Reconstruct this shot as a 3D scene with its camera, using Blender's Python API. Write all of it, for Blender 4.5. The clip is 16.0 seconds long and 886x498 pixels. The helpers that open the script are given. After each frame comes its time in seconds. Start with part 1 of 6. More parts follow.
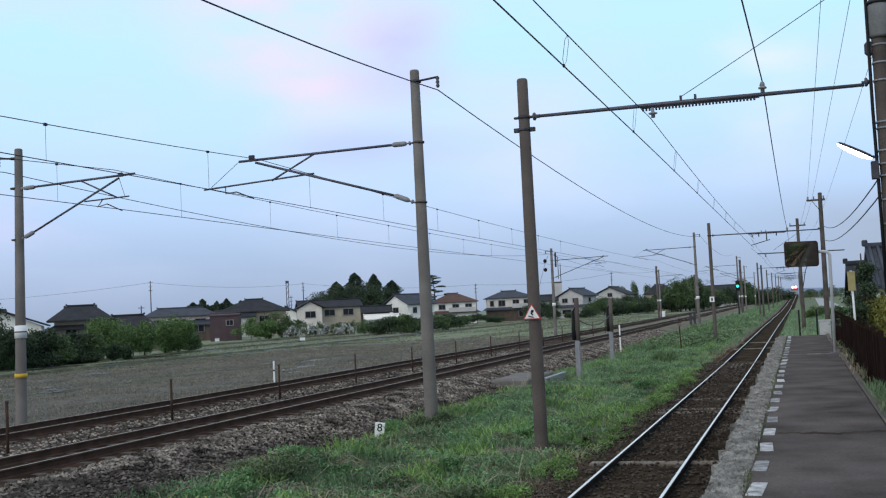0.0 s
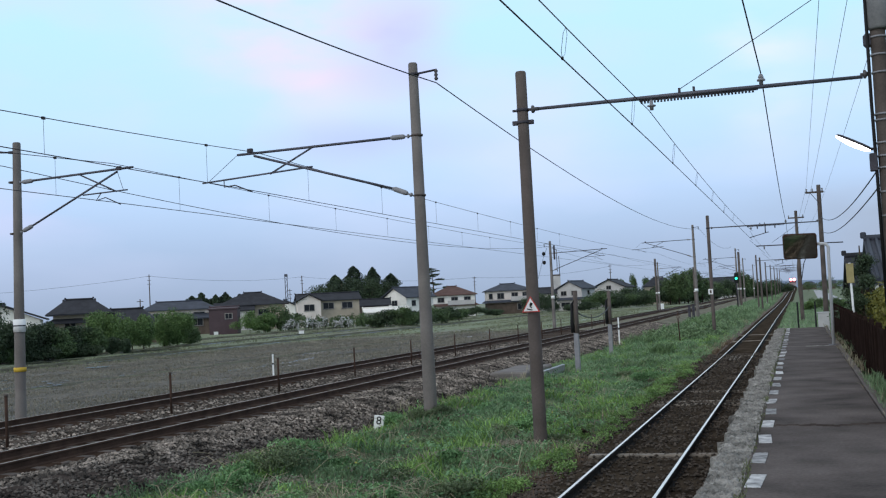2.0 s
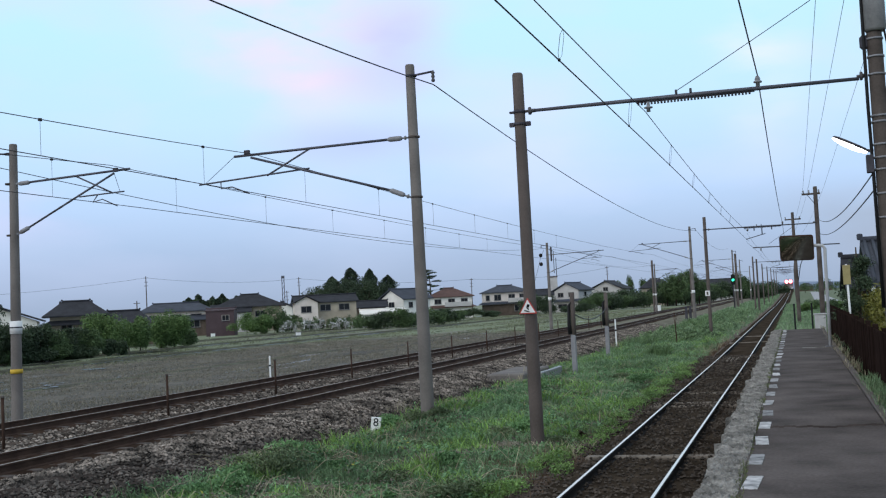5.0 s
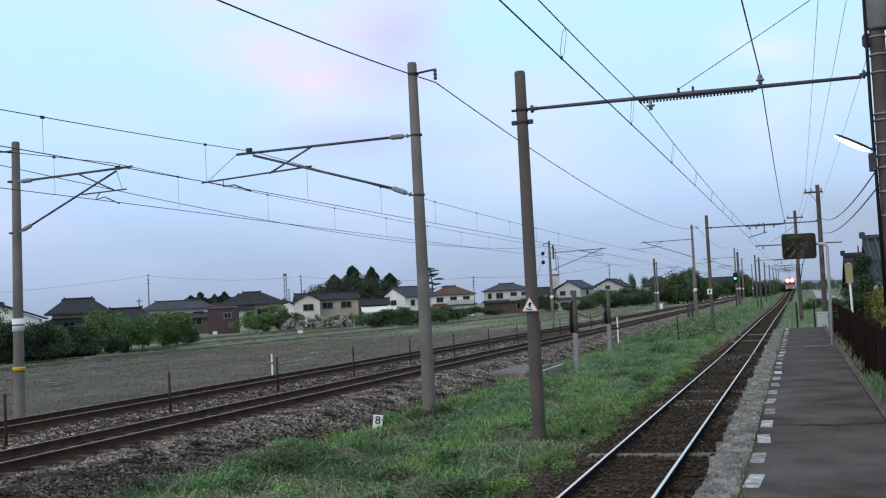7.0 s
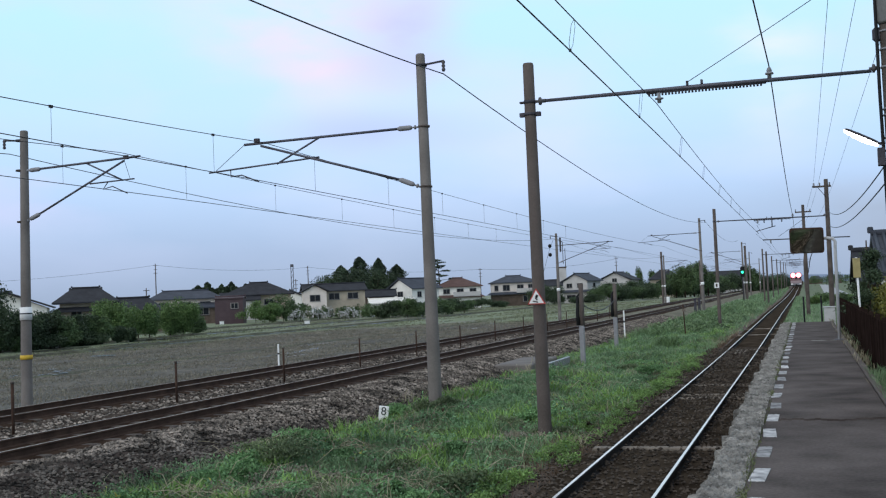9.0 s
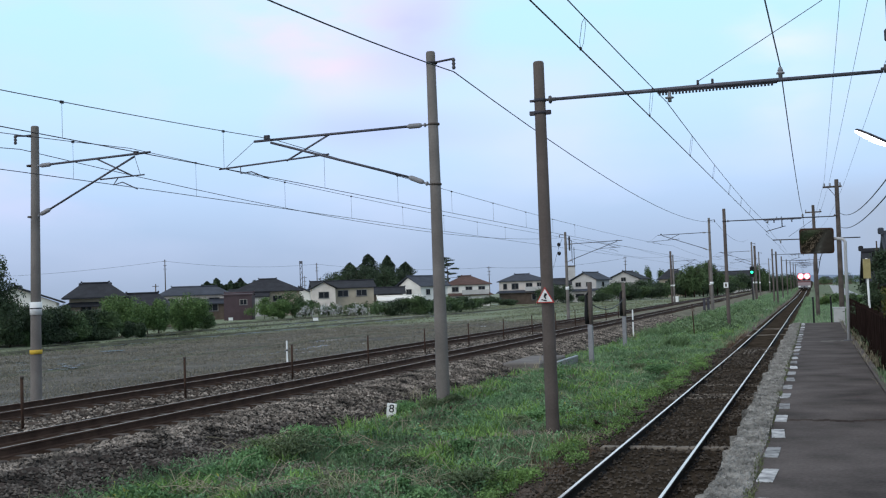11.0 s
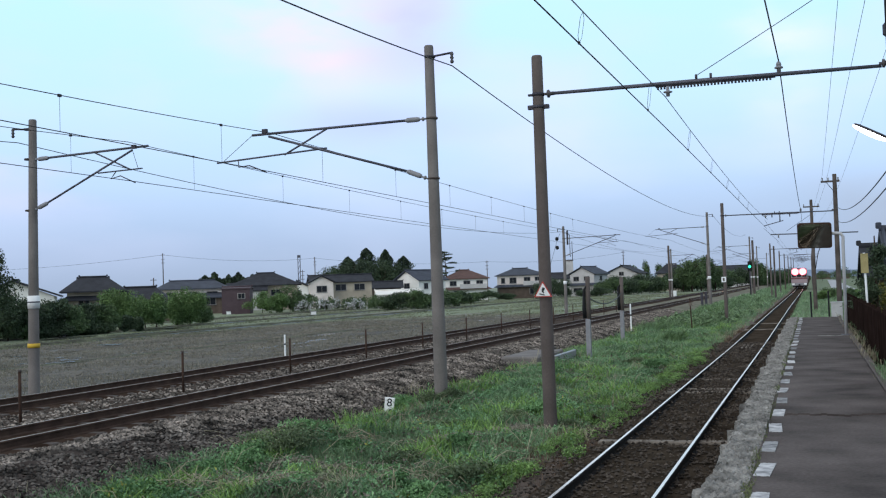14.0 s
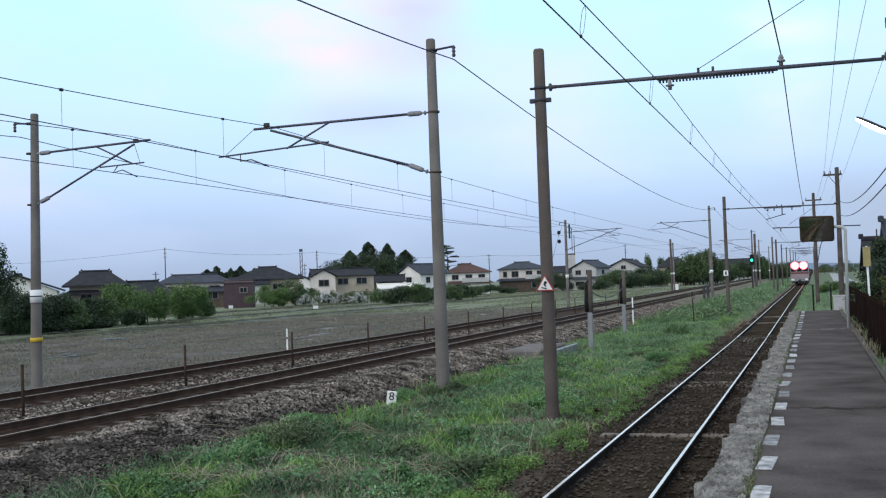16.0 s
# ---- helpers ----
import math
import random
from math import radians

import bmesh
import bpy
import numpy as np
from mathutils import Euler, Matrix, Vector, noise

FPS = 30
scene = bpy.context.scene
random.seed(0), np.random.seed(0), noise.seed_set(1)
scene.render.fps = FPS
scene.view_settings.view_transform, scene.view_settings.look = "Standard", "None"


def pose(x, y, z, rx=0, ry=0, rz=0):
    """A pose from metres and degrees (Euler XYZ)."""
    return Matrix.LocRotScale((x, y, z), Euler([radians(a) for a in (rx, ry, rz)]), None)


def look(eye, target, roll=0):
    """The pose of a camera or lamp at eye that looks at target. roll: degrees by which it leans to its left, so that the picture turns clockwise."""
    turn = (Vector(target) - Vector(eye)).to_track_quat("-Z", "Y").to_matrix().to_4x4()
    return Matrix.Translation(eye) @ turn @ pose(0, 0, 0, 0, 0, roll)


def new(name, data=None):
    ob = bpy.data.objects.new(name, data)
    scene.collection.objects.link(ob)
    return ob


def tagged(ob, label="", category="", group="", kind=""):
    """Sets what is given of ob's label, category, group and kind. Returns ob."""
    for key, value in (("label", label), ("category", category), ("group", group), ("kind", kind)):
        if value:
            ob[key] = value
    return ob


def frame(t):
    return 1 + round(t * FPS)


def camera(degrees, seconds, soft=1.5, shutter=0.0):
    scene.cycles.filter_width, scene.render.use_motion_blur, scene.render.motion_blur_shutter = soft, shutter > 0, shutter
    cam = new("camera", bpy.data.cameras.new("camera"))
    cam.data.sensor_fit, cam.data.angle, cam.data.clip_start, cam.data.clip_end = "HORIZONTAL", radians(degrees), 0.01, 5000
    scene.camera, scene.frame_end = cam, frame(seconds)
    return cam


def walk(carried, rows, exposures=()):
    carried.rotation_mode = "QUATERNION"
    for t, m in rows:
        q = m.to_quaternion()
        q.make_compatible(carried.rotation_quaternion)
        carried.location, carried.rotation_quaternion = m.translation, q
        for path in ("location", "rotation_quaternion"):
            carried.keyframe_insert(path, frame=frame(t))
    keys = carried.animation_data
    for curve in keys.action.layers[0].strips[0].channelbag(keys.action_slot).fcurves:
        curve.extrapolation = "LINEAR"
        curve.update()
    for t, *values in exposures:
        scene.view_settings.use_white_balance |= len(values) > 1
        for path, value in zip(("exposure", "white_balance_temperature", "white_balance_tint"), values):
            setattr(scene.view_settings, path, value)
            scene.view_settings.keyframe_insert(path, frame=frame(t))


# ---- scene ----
# Metres; the platform track runs along +y, its rail tops are z = 0.
EYE = (0.0, 0.0, 2.39)
cam = camera(44.0, 16.0, soft=1.2)
# seconds, heading left of +y, tilt up, roll
TURNS = [
    (0, 17.800, 3.300, -2.800),
    (0.5, 17.821, 3.255, -2.775),
    (1, 17.736, 3.057, -2.832),
    (1.5, 17.693, 3.041, -2.839),
    (2, 17.752, 2.929, -2.920),
    (2.5, 17.733, 3.045, -3.040),
    (3, 17.715, 3.141, -2.881),
    (3.5, 17.565, 3.060, -2.814),
    (4, 17.565, 3.021, -2.918),
    (6.5, 17.655, 2.984, -2.899),
    (7, 17.704, 2.909, -2.876),
    (7.5, 17.694, 2.891, -2.867),
    (8, 17.679, 2.809, -2.891),
    (8.5, 17.967, 2.676, -2.687),
    (9, 18.087, 2.495, -2.453),
    (11.5, 18.590, 2.399, -2.012),
    (12, 18.446, 2.424, -2.105),
    (12.5, 18.584, 2.348, -2.158),
    (13, 18.763, 2.070, -2.310),
    (13.5, 18.520, 2.167, -2.165),
    (14, 18.467, 2.091, -1.974),
    (14.5, 18.544, 2.203, -1.808),
    (15, 18.575, 2.009, -1.955),
    (15.5, 18.562, 1.820, -2.005),
    (16, 18.582, 1.772, -2.031),
]


def turned(pan, tilt, roll):
    return Matrix.Translation(EYE) @ pose(0, 0, 0, 0, 0, pan) @ pose(0, 0, 0, 90 + tilt) @ pose(0, 0, 0, 0, 0, roll)


walk(cam, [(t, turned(a, b, c)) for t, a, b, c in TURNS],
     exposures=[(0, 0.18), (8, 0.20), (14, 0.29), (16, 0.35)])

# ---------------------------------------------------------------- world and light
world = bpy.data.worlds.new("dusk_sky")
scene.world = world
world.use_nodes = True
wn, wl = world.node_tree.nodes, world.node_tree.links
wn.clear()
w_out = wn.new("ShaderNodeOutputWorld")
w_bg = wn.new("ShaderNodeBackground")
w_co = wn.new("ShaderNodeTexCoord")
w_sep = wn.new("ShaderNodeSeparateXYZ")
w_ramp = wn.new("ShaderNodeValToRGB")
w_map = wn.new("ShaderNodeMapping")
w_noise = wn.new("ShaderNodeTexNoise")
w_cr = wn.new("ShaderNodeValToRGB")
w_mix = wn.new("ShaderNodeMix")
w_sky = wn.new("ShaderNodeTexSky")
w_mix2 = wn.new("ShaderNodeMix")
w_mask = wn.new("ShaderNodeMapRange")
w_mul = wn.new("ShaderNodeMath")
wl.new(w_co.outputs["Generated"], w_sep.inputs[0])
wl.new(w_sep.outputs["Z"], w_ramp.inputs[0])
ramp = w_ramp.color_ramp
ramp.elements[0].position, ramp.elements[0].color = 0.0, (0.285, 0.365, 0.515, 1)
ramp.elements[1].position, ramp.elements[1].color = 0.75, (0.62, 0.67, 0.72, 1)
for at_, col in ((0.045, (0.335, 0.44, 0.64, 1)), (0.10, (0.445, 0.605, 0.86, 1)), (0.17, (0.497, 0.722, 0.955, 1)), (0.25, (0.485, 0.78, 0.985, 1)), (0.40, (0.53, 0.765, 0.91, 1))):
    e = ramp.elements.new(at_)
    e.color = col
wl.new(w_co.outputs["Generated"], w_map.inputs[0])
w_map.inputs["Location"].default_value = (0.35, 0.1, 0.4)
w_map.inputs["Scale"].default_value = (5.0, 5.0, 13.0)
wl.new(w_map.outputs[0], w_noise.inputs["Vector"])
w_noise.inputs["Scale"].default_value = 1.1
w_noise.inputs["Detail"].default_value = 5.0
w_noise.inputs["Roughness"].default_value = 0.45
wl.new(w_noise.outputs["Fac"], w_cr.inputs[0])
w_cr.color_ramp.elements[0].position, w_cr.color_ramp.elements[0].color = 0.42, (0, 0, 0, 1)
w_cr.color_ramp.elements[1].position, w_cr.color_ramp.elements[1].color = 0.70, (0.6, 0.6, 0.6, 1)
w_mask.inputs["From Min"].default_value, w_mask.inputs["From Max"].default_value = 0.0, 0.15
wl.new(w_sep.outputs["Z"], w_mask.inputs["Value"])
w_mul.operation = "MULTIPLY"
wl.new(w_cr.outputs[0], w_mul.inputs[0])
wl.new(w_mask.outputs[0], w_mul.inputs[1])
w_mix.data_type = w_mix2.data_type = "RGBA"
wl.new(w_mul.outputs[0], w_mix.inputs["Factor"])
wl.new(w_ramp.outputs[0], w_mix.inputs["A"])
w_mix.inputs["B"].default_value = (0.64, 0.70, 0.95, 1)
w_sky.sky_type, w_sky.sun_disc = "NISHITA", False
w_sky.sun_elevation, w_sky.sun_rotation = radians(25), radians(202)
w_mix2.inputs["Factor"].default_value = 0.006
w_con = wn.new("ShaderNodeMapRange")
w_con.inputs["From Min"].default_value, w_con.inputs["From Max"].default_value = 0.34, 0.66
wl.new(w_noise.outputs["Fac"], w_con.inputs["Value"])
# evening clouds: direction, reach, colour, strength
tint = w_mix.outputs["Result"]
for way, reach, col, amount in (((-0.402, 0.880, 0.250), (0.16, 0.16, 0.095), (0.84, 0.69, 0.90), 1.0), ((-0.331, 0.914, 0.235), (0.085, 0.085, 0.07), (0.50, 0.56, 0.92), 0.60), ((-0.62, 0.78, 0.12), (0.22, 0.22, 0.06), (0.70, 0.62, 0.88), 0.50),
                                ((-0.36, 0.91, 0.15), (0.16, 0.16, 0.035), (0.46, 0.56, 0.88), 0.5), ((-0.02, 0.97, 0.20), (0.06, 0.10, 0.09), (0.84, 0.83, 0.92), 0.7), ((0.05, 0.995, 0.055), (0.17, 0.2, 0.055), (0.30, 0.365, 0.49), 0.62)):
    sub, mul_, ln, fall, pw = (wn.new("ShaderNodeVectorMath"), wn.new("ShaderNodeVectorMath"), wn.new("ShaderNodeVectorMath"), wn.new("ShaderNodeMapRange"), wn.new("ShaderNodeMath"))
    sub.operation, mul_.operation, ln.operation, pw.operation = "SUBTRACT", "MULTIPLY", "LENGTH", "MULTIPLY"
    sub.inputs[1].default_value = way
    mul_.inputs[1].default_value = [1 / r for r in reach]
    wl.new(w_co.outputs["Generated"], sub.inputs[0])
    wl.new(sub.outputs[0], mul_.inputs[0])
    wl.new(mul_.outputs[0], ln.inputs[0])
    fall.interpolation_type = "SMOOTHSTEP"
    fall.inputs["From Min"].default_value, fall.inputs["From Max"].default_value = 1.0, 0.0
    fall.inputs["To Max"].default_value = amount * 1.7
    wl.new(ln.outputs["Value"], fall.inputs["Value"])
    wl.new(fall.outputs[0], pw.inputs[0])
    wl.new(w_con.outputs[0], pw.inputs[1])
    mx = wn.new("ShaderNodeMix")
    mx.data_type = "RGBA"
    wl.new(pw.outputs[0], mx.inputs["Factor"])
    wl.new(tint, mx.inputs["A"])
    mx.inputs["B"].default_value = (*col, 1)
    tint = mx.outputs["Result"]
wl.new(tint, w_mix2.inputs["A"])
wl.new(w_sky.outputs[0], w_mix2.inputs["B"])
wl.new(w_mix2.outputs["Result"], w_bg.inputs["Color"])
w_bg.inputs["Strength"].default_value = 1.0
wl.new(w_bg.outputs[0], w_out.inputs[0])

sun = new("evening_sun", bpy.data.lights.new("evening_sun", "SUN"))
sun.data.energy, sun.data.angle, sun.data.color = 1.05, radians(60), (1.0, 0.93, 0.87)
sun.matrix_world = look((-25, -60, 30), (0, 0, 0))


# ---------------------------------------------------------------- materials
def mat(name, col, rough=0.8, metal=0.0, var=0.25, scale=3.0, fine=40.0, bump=0.3, other=None, random_by=None, spec=0.15):
    """A surface of a base colour with coarse stains, fine grain and relief. random_by: OBJECT or ISLAND."""
    m = bpy.data.materials.new(name)
    m.use_nodes = True
    n, l = m.node_tree.nodes, m.node_tree.links
    b = n["Principled BSDF"]
    b.inputs["Roughness"].default_value, b.inputs["Metallic"].default_value = rough, metal
    b.inputs["Specular IOR Level"].default_value = spec
    co = n.new("ShaderNodeTexCoord")
    big, small = n.new("ShaderNodeTexNoise"), n.new("ShaderNodeTexNoise")
    big.inputs["Scale"].default_value, small.inputs["Scale"].default_value = scale, fine
    big.inputs["Detail"].default_value, small.inputs["Detail"].default_value = 5, 3
    geo = n.new("ShaderNodeNewGeometry")
    for q in (big, small):
        l.new(geo.outputs["Position"], q.inputs["Vector"])
    mix = n.new("ShaderNodeMix")
    mix.data_type = "RGBA"
    dark = tuple(c * (1 - var) for c in col)
    light = other if other else tuple(min(1, c * (1 + var)) for c in col)
    mix.inputs["A"].default_value, mix.inputs["B"].default_value = (*dark, 1), (*light, 1)
    cr = n.new("ShaderNodeMapRange")
    cr.inputs["From Min"].default_value, cr.inputs["From Max"].default_value = 0.3, 0.7
    l.new(big.outputs["Fac"], cr.inputs["Value"])
    l.new(cr.outputs[0], mix.inputs["Factor"])
    hsv = n.new("ShaderNodeHueSaturation")
    add = n.new("ShaderNodeMapRange")
    add.inputs["To Min"].default_value, add.inputs["To Max"].default_value = 1 - var, 1 + var
    src = small.outputs["Fac"]
    if random_by:
        src = n.new("ShaderNodeObjectInfo").outputs["Random"] if random_by == "OBJECT" else geo.outputs["Random Per Island"]
    l.new(src, add.inputs["Value"])
    l.new(add.outputs[0], hsv.inputs["Value"])
    l.new(mix.outputs["Result"], hsv.inputs["Color"])
    l.new(hsv.outputs[0], b.inputs["Base Color"])
    if bump:
        bp = n.new("ShaderNodeBump")
        bp.inputs["Strength"].default_value, bp.inputs["Distance"].default_value = bump, 0.02
        l.new(small.outputs["Fac"], bp.inputs["Height"])
        l.new(bp.outputs[0], b.inputs["Normal"])
    return m


def glow(name, col, strength):
    m = bpy.data.materials.new(name)
    m.use_nodes = True
    b = m.node_tree.nodes["Principled BSDF"]
    b.inputs["Base Color"].default_value = (*col, 1)
    b.inputs["Emission Color"].default_value = (*col, 1)
    b.inputs["Emission Strength"].default_value = strength
    return m


def leaf_mat(name, col, other, rough=0.6):
    m = mat(name, col, rough, 0, 0.35, 0.6, 5, 0, other, "ISLAND", 0.2)
    b = m.node_tree.nodes["Principled BSDF"]
    b.inputs["Subsurface Weight"].default_value = 0.0
    return m


M_CONC = mat("weathered_concrete", (0.104, 0.085, 0.077), 0.85, 0, 0.22, 1.2, 30, 0.2)
M_CONC_M = mat("grey_spun_concrete", (0.158, 0.142, 0.132), 0.85, 0, 0.22, 1.2, 30, 0.2)
M_CONC_D = mat("dark_weathered_wood", (0.085, 0.070, 0.062), 0.85, 0, 0.3, 2, 30, 0.3)
M_STEEL = mat("galvanised_steel", (0.098, 0.098, 0.118), 0.55, 0.4, 0.2, 3, 60, 0.1)
M_STEEL_D = mat("dark_painted_steel", (0.055, 0.052, 0.062), 0.6, 0.3, 0.3, 3, 60, 0.1)
M_WIRE = mat("dark_copper_wire", (0.045, 0.042, 0.045), 0.6, 0.5, 0.1, 3, 60, 0)
M_PORC = mat("grey_porcelain", (0.23, 0.23, 0.245), 0.35, 0, 0.15, 4, 60, 0)
M_INS = mat("dark_glazed_porcelain", (0.085, 0.080, 0.085), 0.4, 0, 0.2, 4, 60, 0)
M_RAIL_DARK = mat("near_black_rail_side", (0.012, 0.010, 0.010), 0.9, 0.0, 0.3, 3, 60, 0.3)
M_RUST = mat("rusty_rail_side", (0.060, 0.036, 0.027), 0.9, 0.1, 0.3, 3, 60, 0.3)
M_SHINE = mat("polished_rail_head", (0.98, 0.79, 0.68), 0.28, 1.0, 0.08, 1, 90, 0.05)
M_DULL = mat("worn_rail_head", (0.36, 0.31, 0.27), 0.45, 0.6, 0.15, 1, 90, 0.05)
M_BED = mat("dark_oily_track_bed", (0.046, 0.036, 0.027), 0.95, 0, 0.45, 1.3, 22, 1.0, None, None, 0.0)
# Bed colour darkened to put shade into the gaps between loose stones.
M_BALLAST = mat("brown_ballast_gap_shade", (0.066, 0.053, 0.045), 0.95, 0, 0.45, 1.0, 24, 1.0, None, None, 0.0)
# Paler bed beyond the loose stones, without the painted gap shade.
M_BALLAST_F = mat("far_grey_ballast", (0.165, 0.156, 0.124), 0.95, 0, 0.35, 0.8, 10, 1.0, None, None, 0.0)
# Bare soil of the bank; also the painted shadow line on the platform.
M_SOIL_SHADE = mat("dark_soil_and_painted_shade", (0.058, 0.047, 0.042), 0.95, 0, 0.5, 1.6, 26, 1.0, None, None, 0.0)
M_STONE = mat("ballast_stone", (0.150, 0.126, 0.108), 0.9, 0, 0.95, 1.5, 30, 0.3, (0.26, 0.222, 0.19), "ISLAND")
M_SLEEPER = mat("greyed_sleeper_wood", (0.175, 0.15, 0.125), 0.9, 0, 0.35, 4, 30, 0.5)
M_ASPH = mat("worn_platform_asphalt", (0.090, 0.076, 0.071), 0.9, 0, 0.40, 1.2, 30, 0.6, None, None, 0.05)
M_EDGE = mat("rough_coping_stone", (0.215, 0.205, 0.19), 0.95, 0, 0.62, 4.5, 38, 1.0, (0.34, 0.325, 0.30))
M_MARK = mat("chipped_white_paint", (0.33, 0.33, 0.34), 0.8, 0, 0.55, 9, 30, 0.3, (0.56, 0.55, 0.55), "OBJECT")
M_WHITE = mat("white_paint", (0.75, 0.75, 0.74), 0.5, 0, 0.06, 2, 20, 0.05)
M_RED = mat("red_sign_paint", (0.45, 0.06, 0.05), 0.5, 0, 0.1, 2, 20, 0)
M_BLACK = mat("black_plastic", (0.012, 0.012, 0.013), 0.6, 0, 0.1, 3, 30, 0.1)
M_YELLOW = mat("faded_yellow_paint", (0.55, 0.36, 0.05), 0.6, 0, 0.15, 3, 30, 0.1)
M_FENCE = mat("dark_brown_fence_boards", (0.022, 0.014, 0.012), 1.0, 0, 0.3, 3, 30, 0.4, None, "OBJECT", 0.0)
M_GRASS = leaf_mat("fresh_grass", (0.130, 0.215, 0.110), (0.220, 0.335, 0.175))
M_DRY = leaf_mat("dry_grass", (0.25, 0.225, 0.15), (0.36, 0.32, 0.22))
M_LEAF = leaf_mat("mid_green_leaves", (0.066, 0.104, 0.046), (0.10, 0.155, 0.064))
M_LEAF_L = leaf_mat("light_green_leaves", (0.092, 0.155, 0.052), (0.13, 0.21, 0.07))
M_LEAF_D = leaf_mat("dark_conifer_needles", (0.042, 0.066, 0.038), (0.068, 0.100, 0.050))
M_CEDAR = leaf_mat("deep_green_cedar_needles", (0.032, 0.050, 0.032), (0.055, 0.080, 0.044))
M_HEDGE = leaf_mat("yellow_green_hedge_leaves", (0.11, 0.12, 0.02), (0.16, 0.15, 0.03))
M_BLOOM = leaf_mat("white_blossom", (0.45, 0.47, 0.45), (0.6, 0.6, 0.6))
M_BARK = mat("tree_bark", (0.06, 0.045, 0.035), 0.95, 0, 0.3, 3, 20, 0.6)
M_GLASS = mat("dark_window_glass", (0.02, 0.022, 0.026), 0.08, 0, 0.05, 2, 20, 0)


def ground_mat():
    """Grass by the platform track, stubble and puddled paddies beyond the main line."""
    m = bpy.data.materials.new("grass_and_paddy_soil")
    m.use_nodes = True
    n, l = m.node_tree.nodes, m.node_tree.links
    b = n["Principled BSDF"]
    geo, sep = n.new("ShaderNodeNewGeometry"), n.new("ShaderNodeSeparateXYZ")
    l.new(geo.outputs["Position"], sep.inputs[0])

    def noise_of(scale, detail=4, stretch=(1, 1, 1)):
        mp, q = n.new("ShaderNodeMapping"), n.new("ShaderNodeTexNoise")
        mp.inputs["Scale"].default_value = stretch
        l.new(geo.outputs["Position"], mp.inputs[0])
        l.new(mp.outputs[0], q.inputs["Vector"])
        q.inputs["Scale"].default_value, q.inputs["Detail"].default_value = scale, detail
        return q.outputs["Fac"]

    def span(v, a, c):
        q = n.new("ShaderNodeMapRange")
        q.inputs["From Min"].default_value, q.inputs["From Max"].default_value = a, c
        l.new(v, q.inputs["Value"])
        return q.outputs[0]

    def blend(f, a, c):
        q = n.new("ShaderNodeMix")
        q.data_type = "RGBA"
        l.new(f, q.inputs["Factor"])
        for k, v in (("A", a), ("B", c)):
            if isinstance(v, tuple):
                q.inputs[k].default_value = (*v, 1)
            else:
                l.new(v, q.inputs[k])
        return q.outputs["Result"]

    def calc(op, a, c):
        q = n.new("ShaderNodeMath")
        q.operation = op
        for i, v in enumerate((a, c)):
            if isinstance(v, (int, float)):
                q.inputs[i].default_value = v
            else:
                l.new(v, q.inputs[i])
        return q.outputs[0]

    soil = blend(span(noise_of(0.5, 6), 0.35, 0.65), (0.070, 0.060, 0.046), (0.112, 0.098, 0.075))
    soil = blend(span(noise_of(9, 3), 0.5, 0.75), soil, (0.145, 0.132, 0.105))
    soil = blend(span(noise_of(2.2, 6, (1.0, 0.5, 1)), 0.46, 0.62), soil, (0.060, 0.055, 0.045))
    soil = blend(span(noise_of(0.35, 3, (1.0, 0.06, 1)), 0.52, 0.66), soil, (0.050, 0.046, 0.038))
    green = blend(span(noise_of(0.8, 5), 0.3, 0.7), (0.124, 0.148, 0.082), (0.176, 0.205, 0.116))
    green = blend(span(noise_of(0.12, 3, (1.0, 0.25, 1)), 0.52, 0.64), green, (0.155, 0.150, 0.112))
    # paddies turn grassy with distance from the line, in long strips along it
    strip = span(noise_of(0.035, 2, (1.0, 0.10, 1)), 0.50, 0.56)
    far = calc("MULTIPLY", strip, span(sep.outputs["X"], -36, -46))
    farther = span(calc("ADD", sep.outputs["X"], calc("MULTIPLY", noise_of(0.05, 2), 8)), -46, -54)
    farther = calc("MAXIMUM", farther, span(calc("ADD", sep.outputs["Y"], calc("MULTIPLY", noise_of(0.07, 2), 14)), 110, 118))
    field = blend(calc("MAXIMUM", far, farther), soil, green)
    lawn = blend(span(noise_of(1.2, 5), 0.3, 0.7), (0.085, 0.100, 0.055), (0.120, 0.165, 0.075))
    lawn = blend(span(noise_of(0.6, 4), 0.58, 0.72), lawn, (0.14, 0.11, 0.08))
    edge = calc("MULTIPLY", span(calc("ADD", sep.outputs["X"], calc("MULTIPLY", noise_of(0.9, 3), 1.6)), -3.7, -3.2), span(sep.outputs["X"], -2.0, -2.1))
    lawn = blend(edge, lawn, (0.085, 0.058, 0.043))
    l.new(blend(span(sep.outputs["X"], -19.6, -19.0), field, lawn), b.inputs["Base Color"])
    wet = calc("MULTIPLY", span(noise_of(0.30, 5, (2.0, 0.45, 1)), 0.62, 0.64), span(sep.outputs["X"], -22, -30))
    q = n.new("ShaderNodeMapRange")
    q.inputs["To Min"].default_value, q.inputs["To Max"].default_value = 0.95, 0.06
    l.new(wet, q.inputs["Value"])
    l.new(q.outputs[0], b.inputs["Roughness"])
    bp = n.new("ShaderNodeBump")
    bp.inputs["Distance"].default_value = 0.12
    l.new(calc("SUBTRACT", 1.0, wet), bp.inputs["Strength"])
    l.new(noise_of(5, 5), bp.inputs["Height"])
    l.new(bp.outputs[0], b.inputs["Normal"])
    return m


M_GROUND = ground_mat()


# ---------------------------------------------------------------- mesh helpers
def mesh_of(bm, name):
    me = bpy.data.meshes.new(name)
    bm.normal_update()
    bm.to_mesh(me)
    bm.free()
    return me


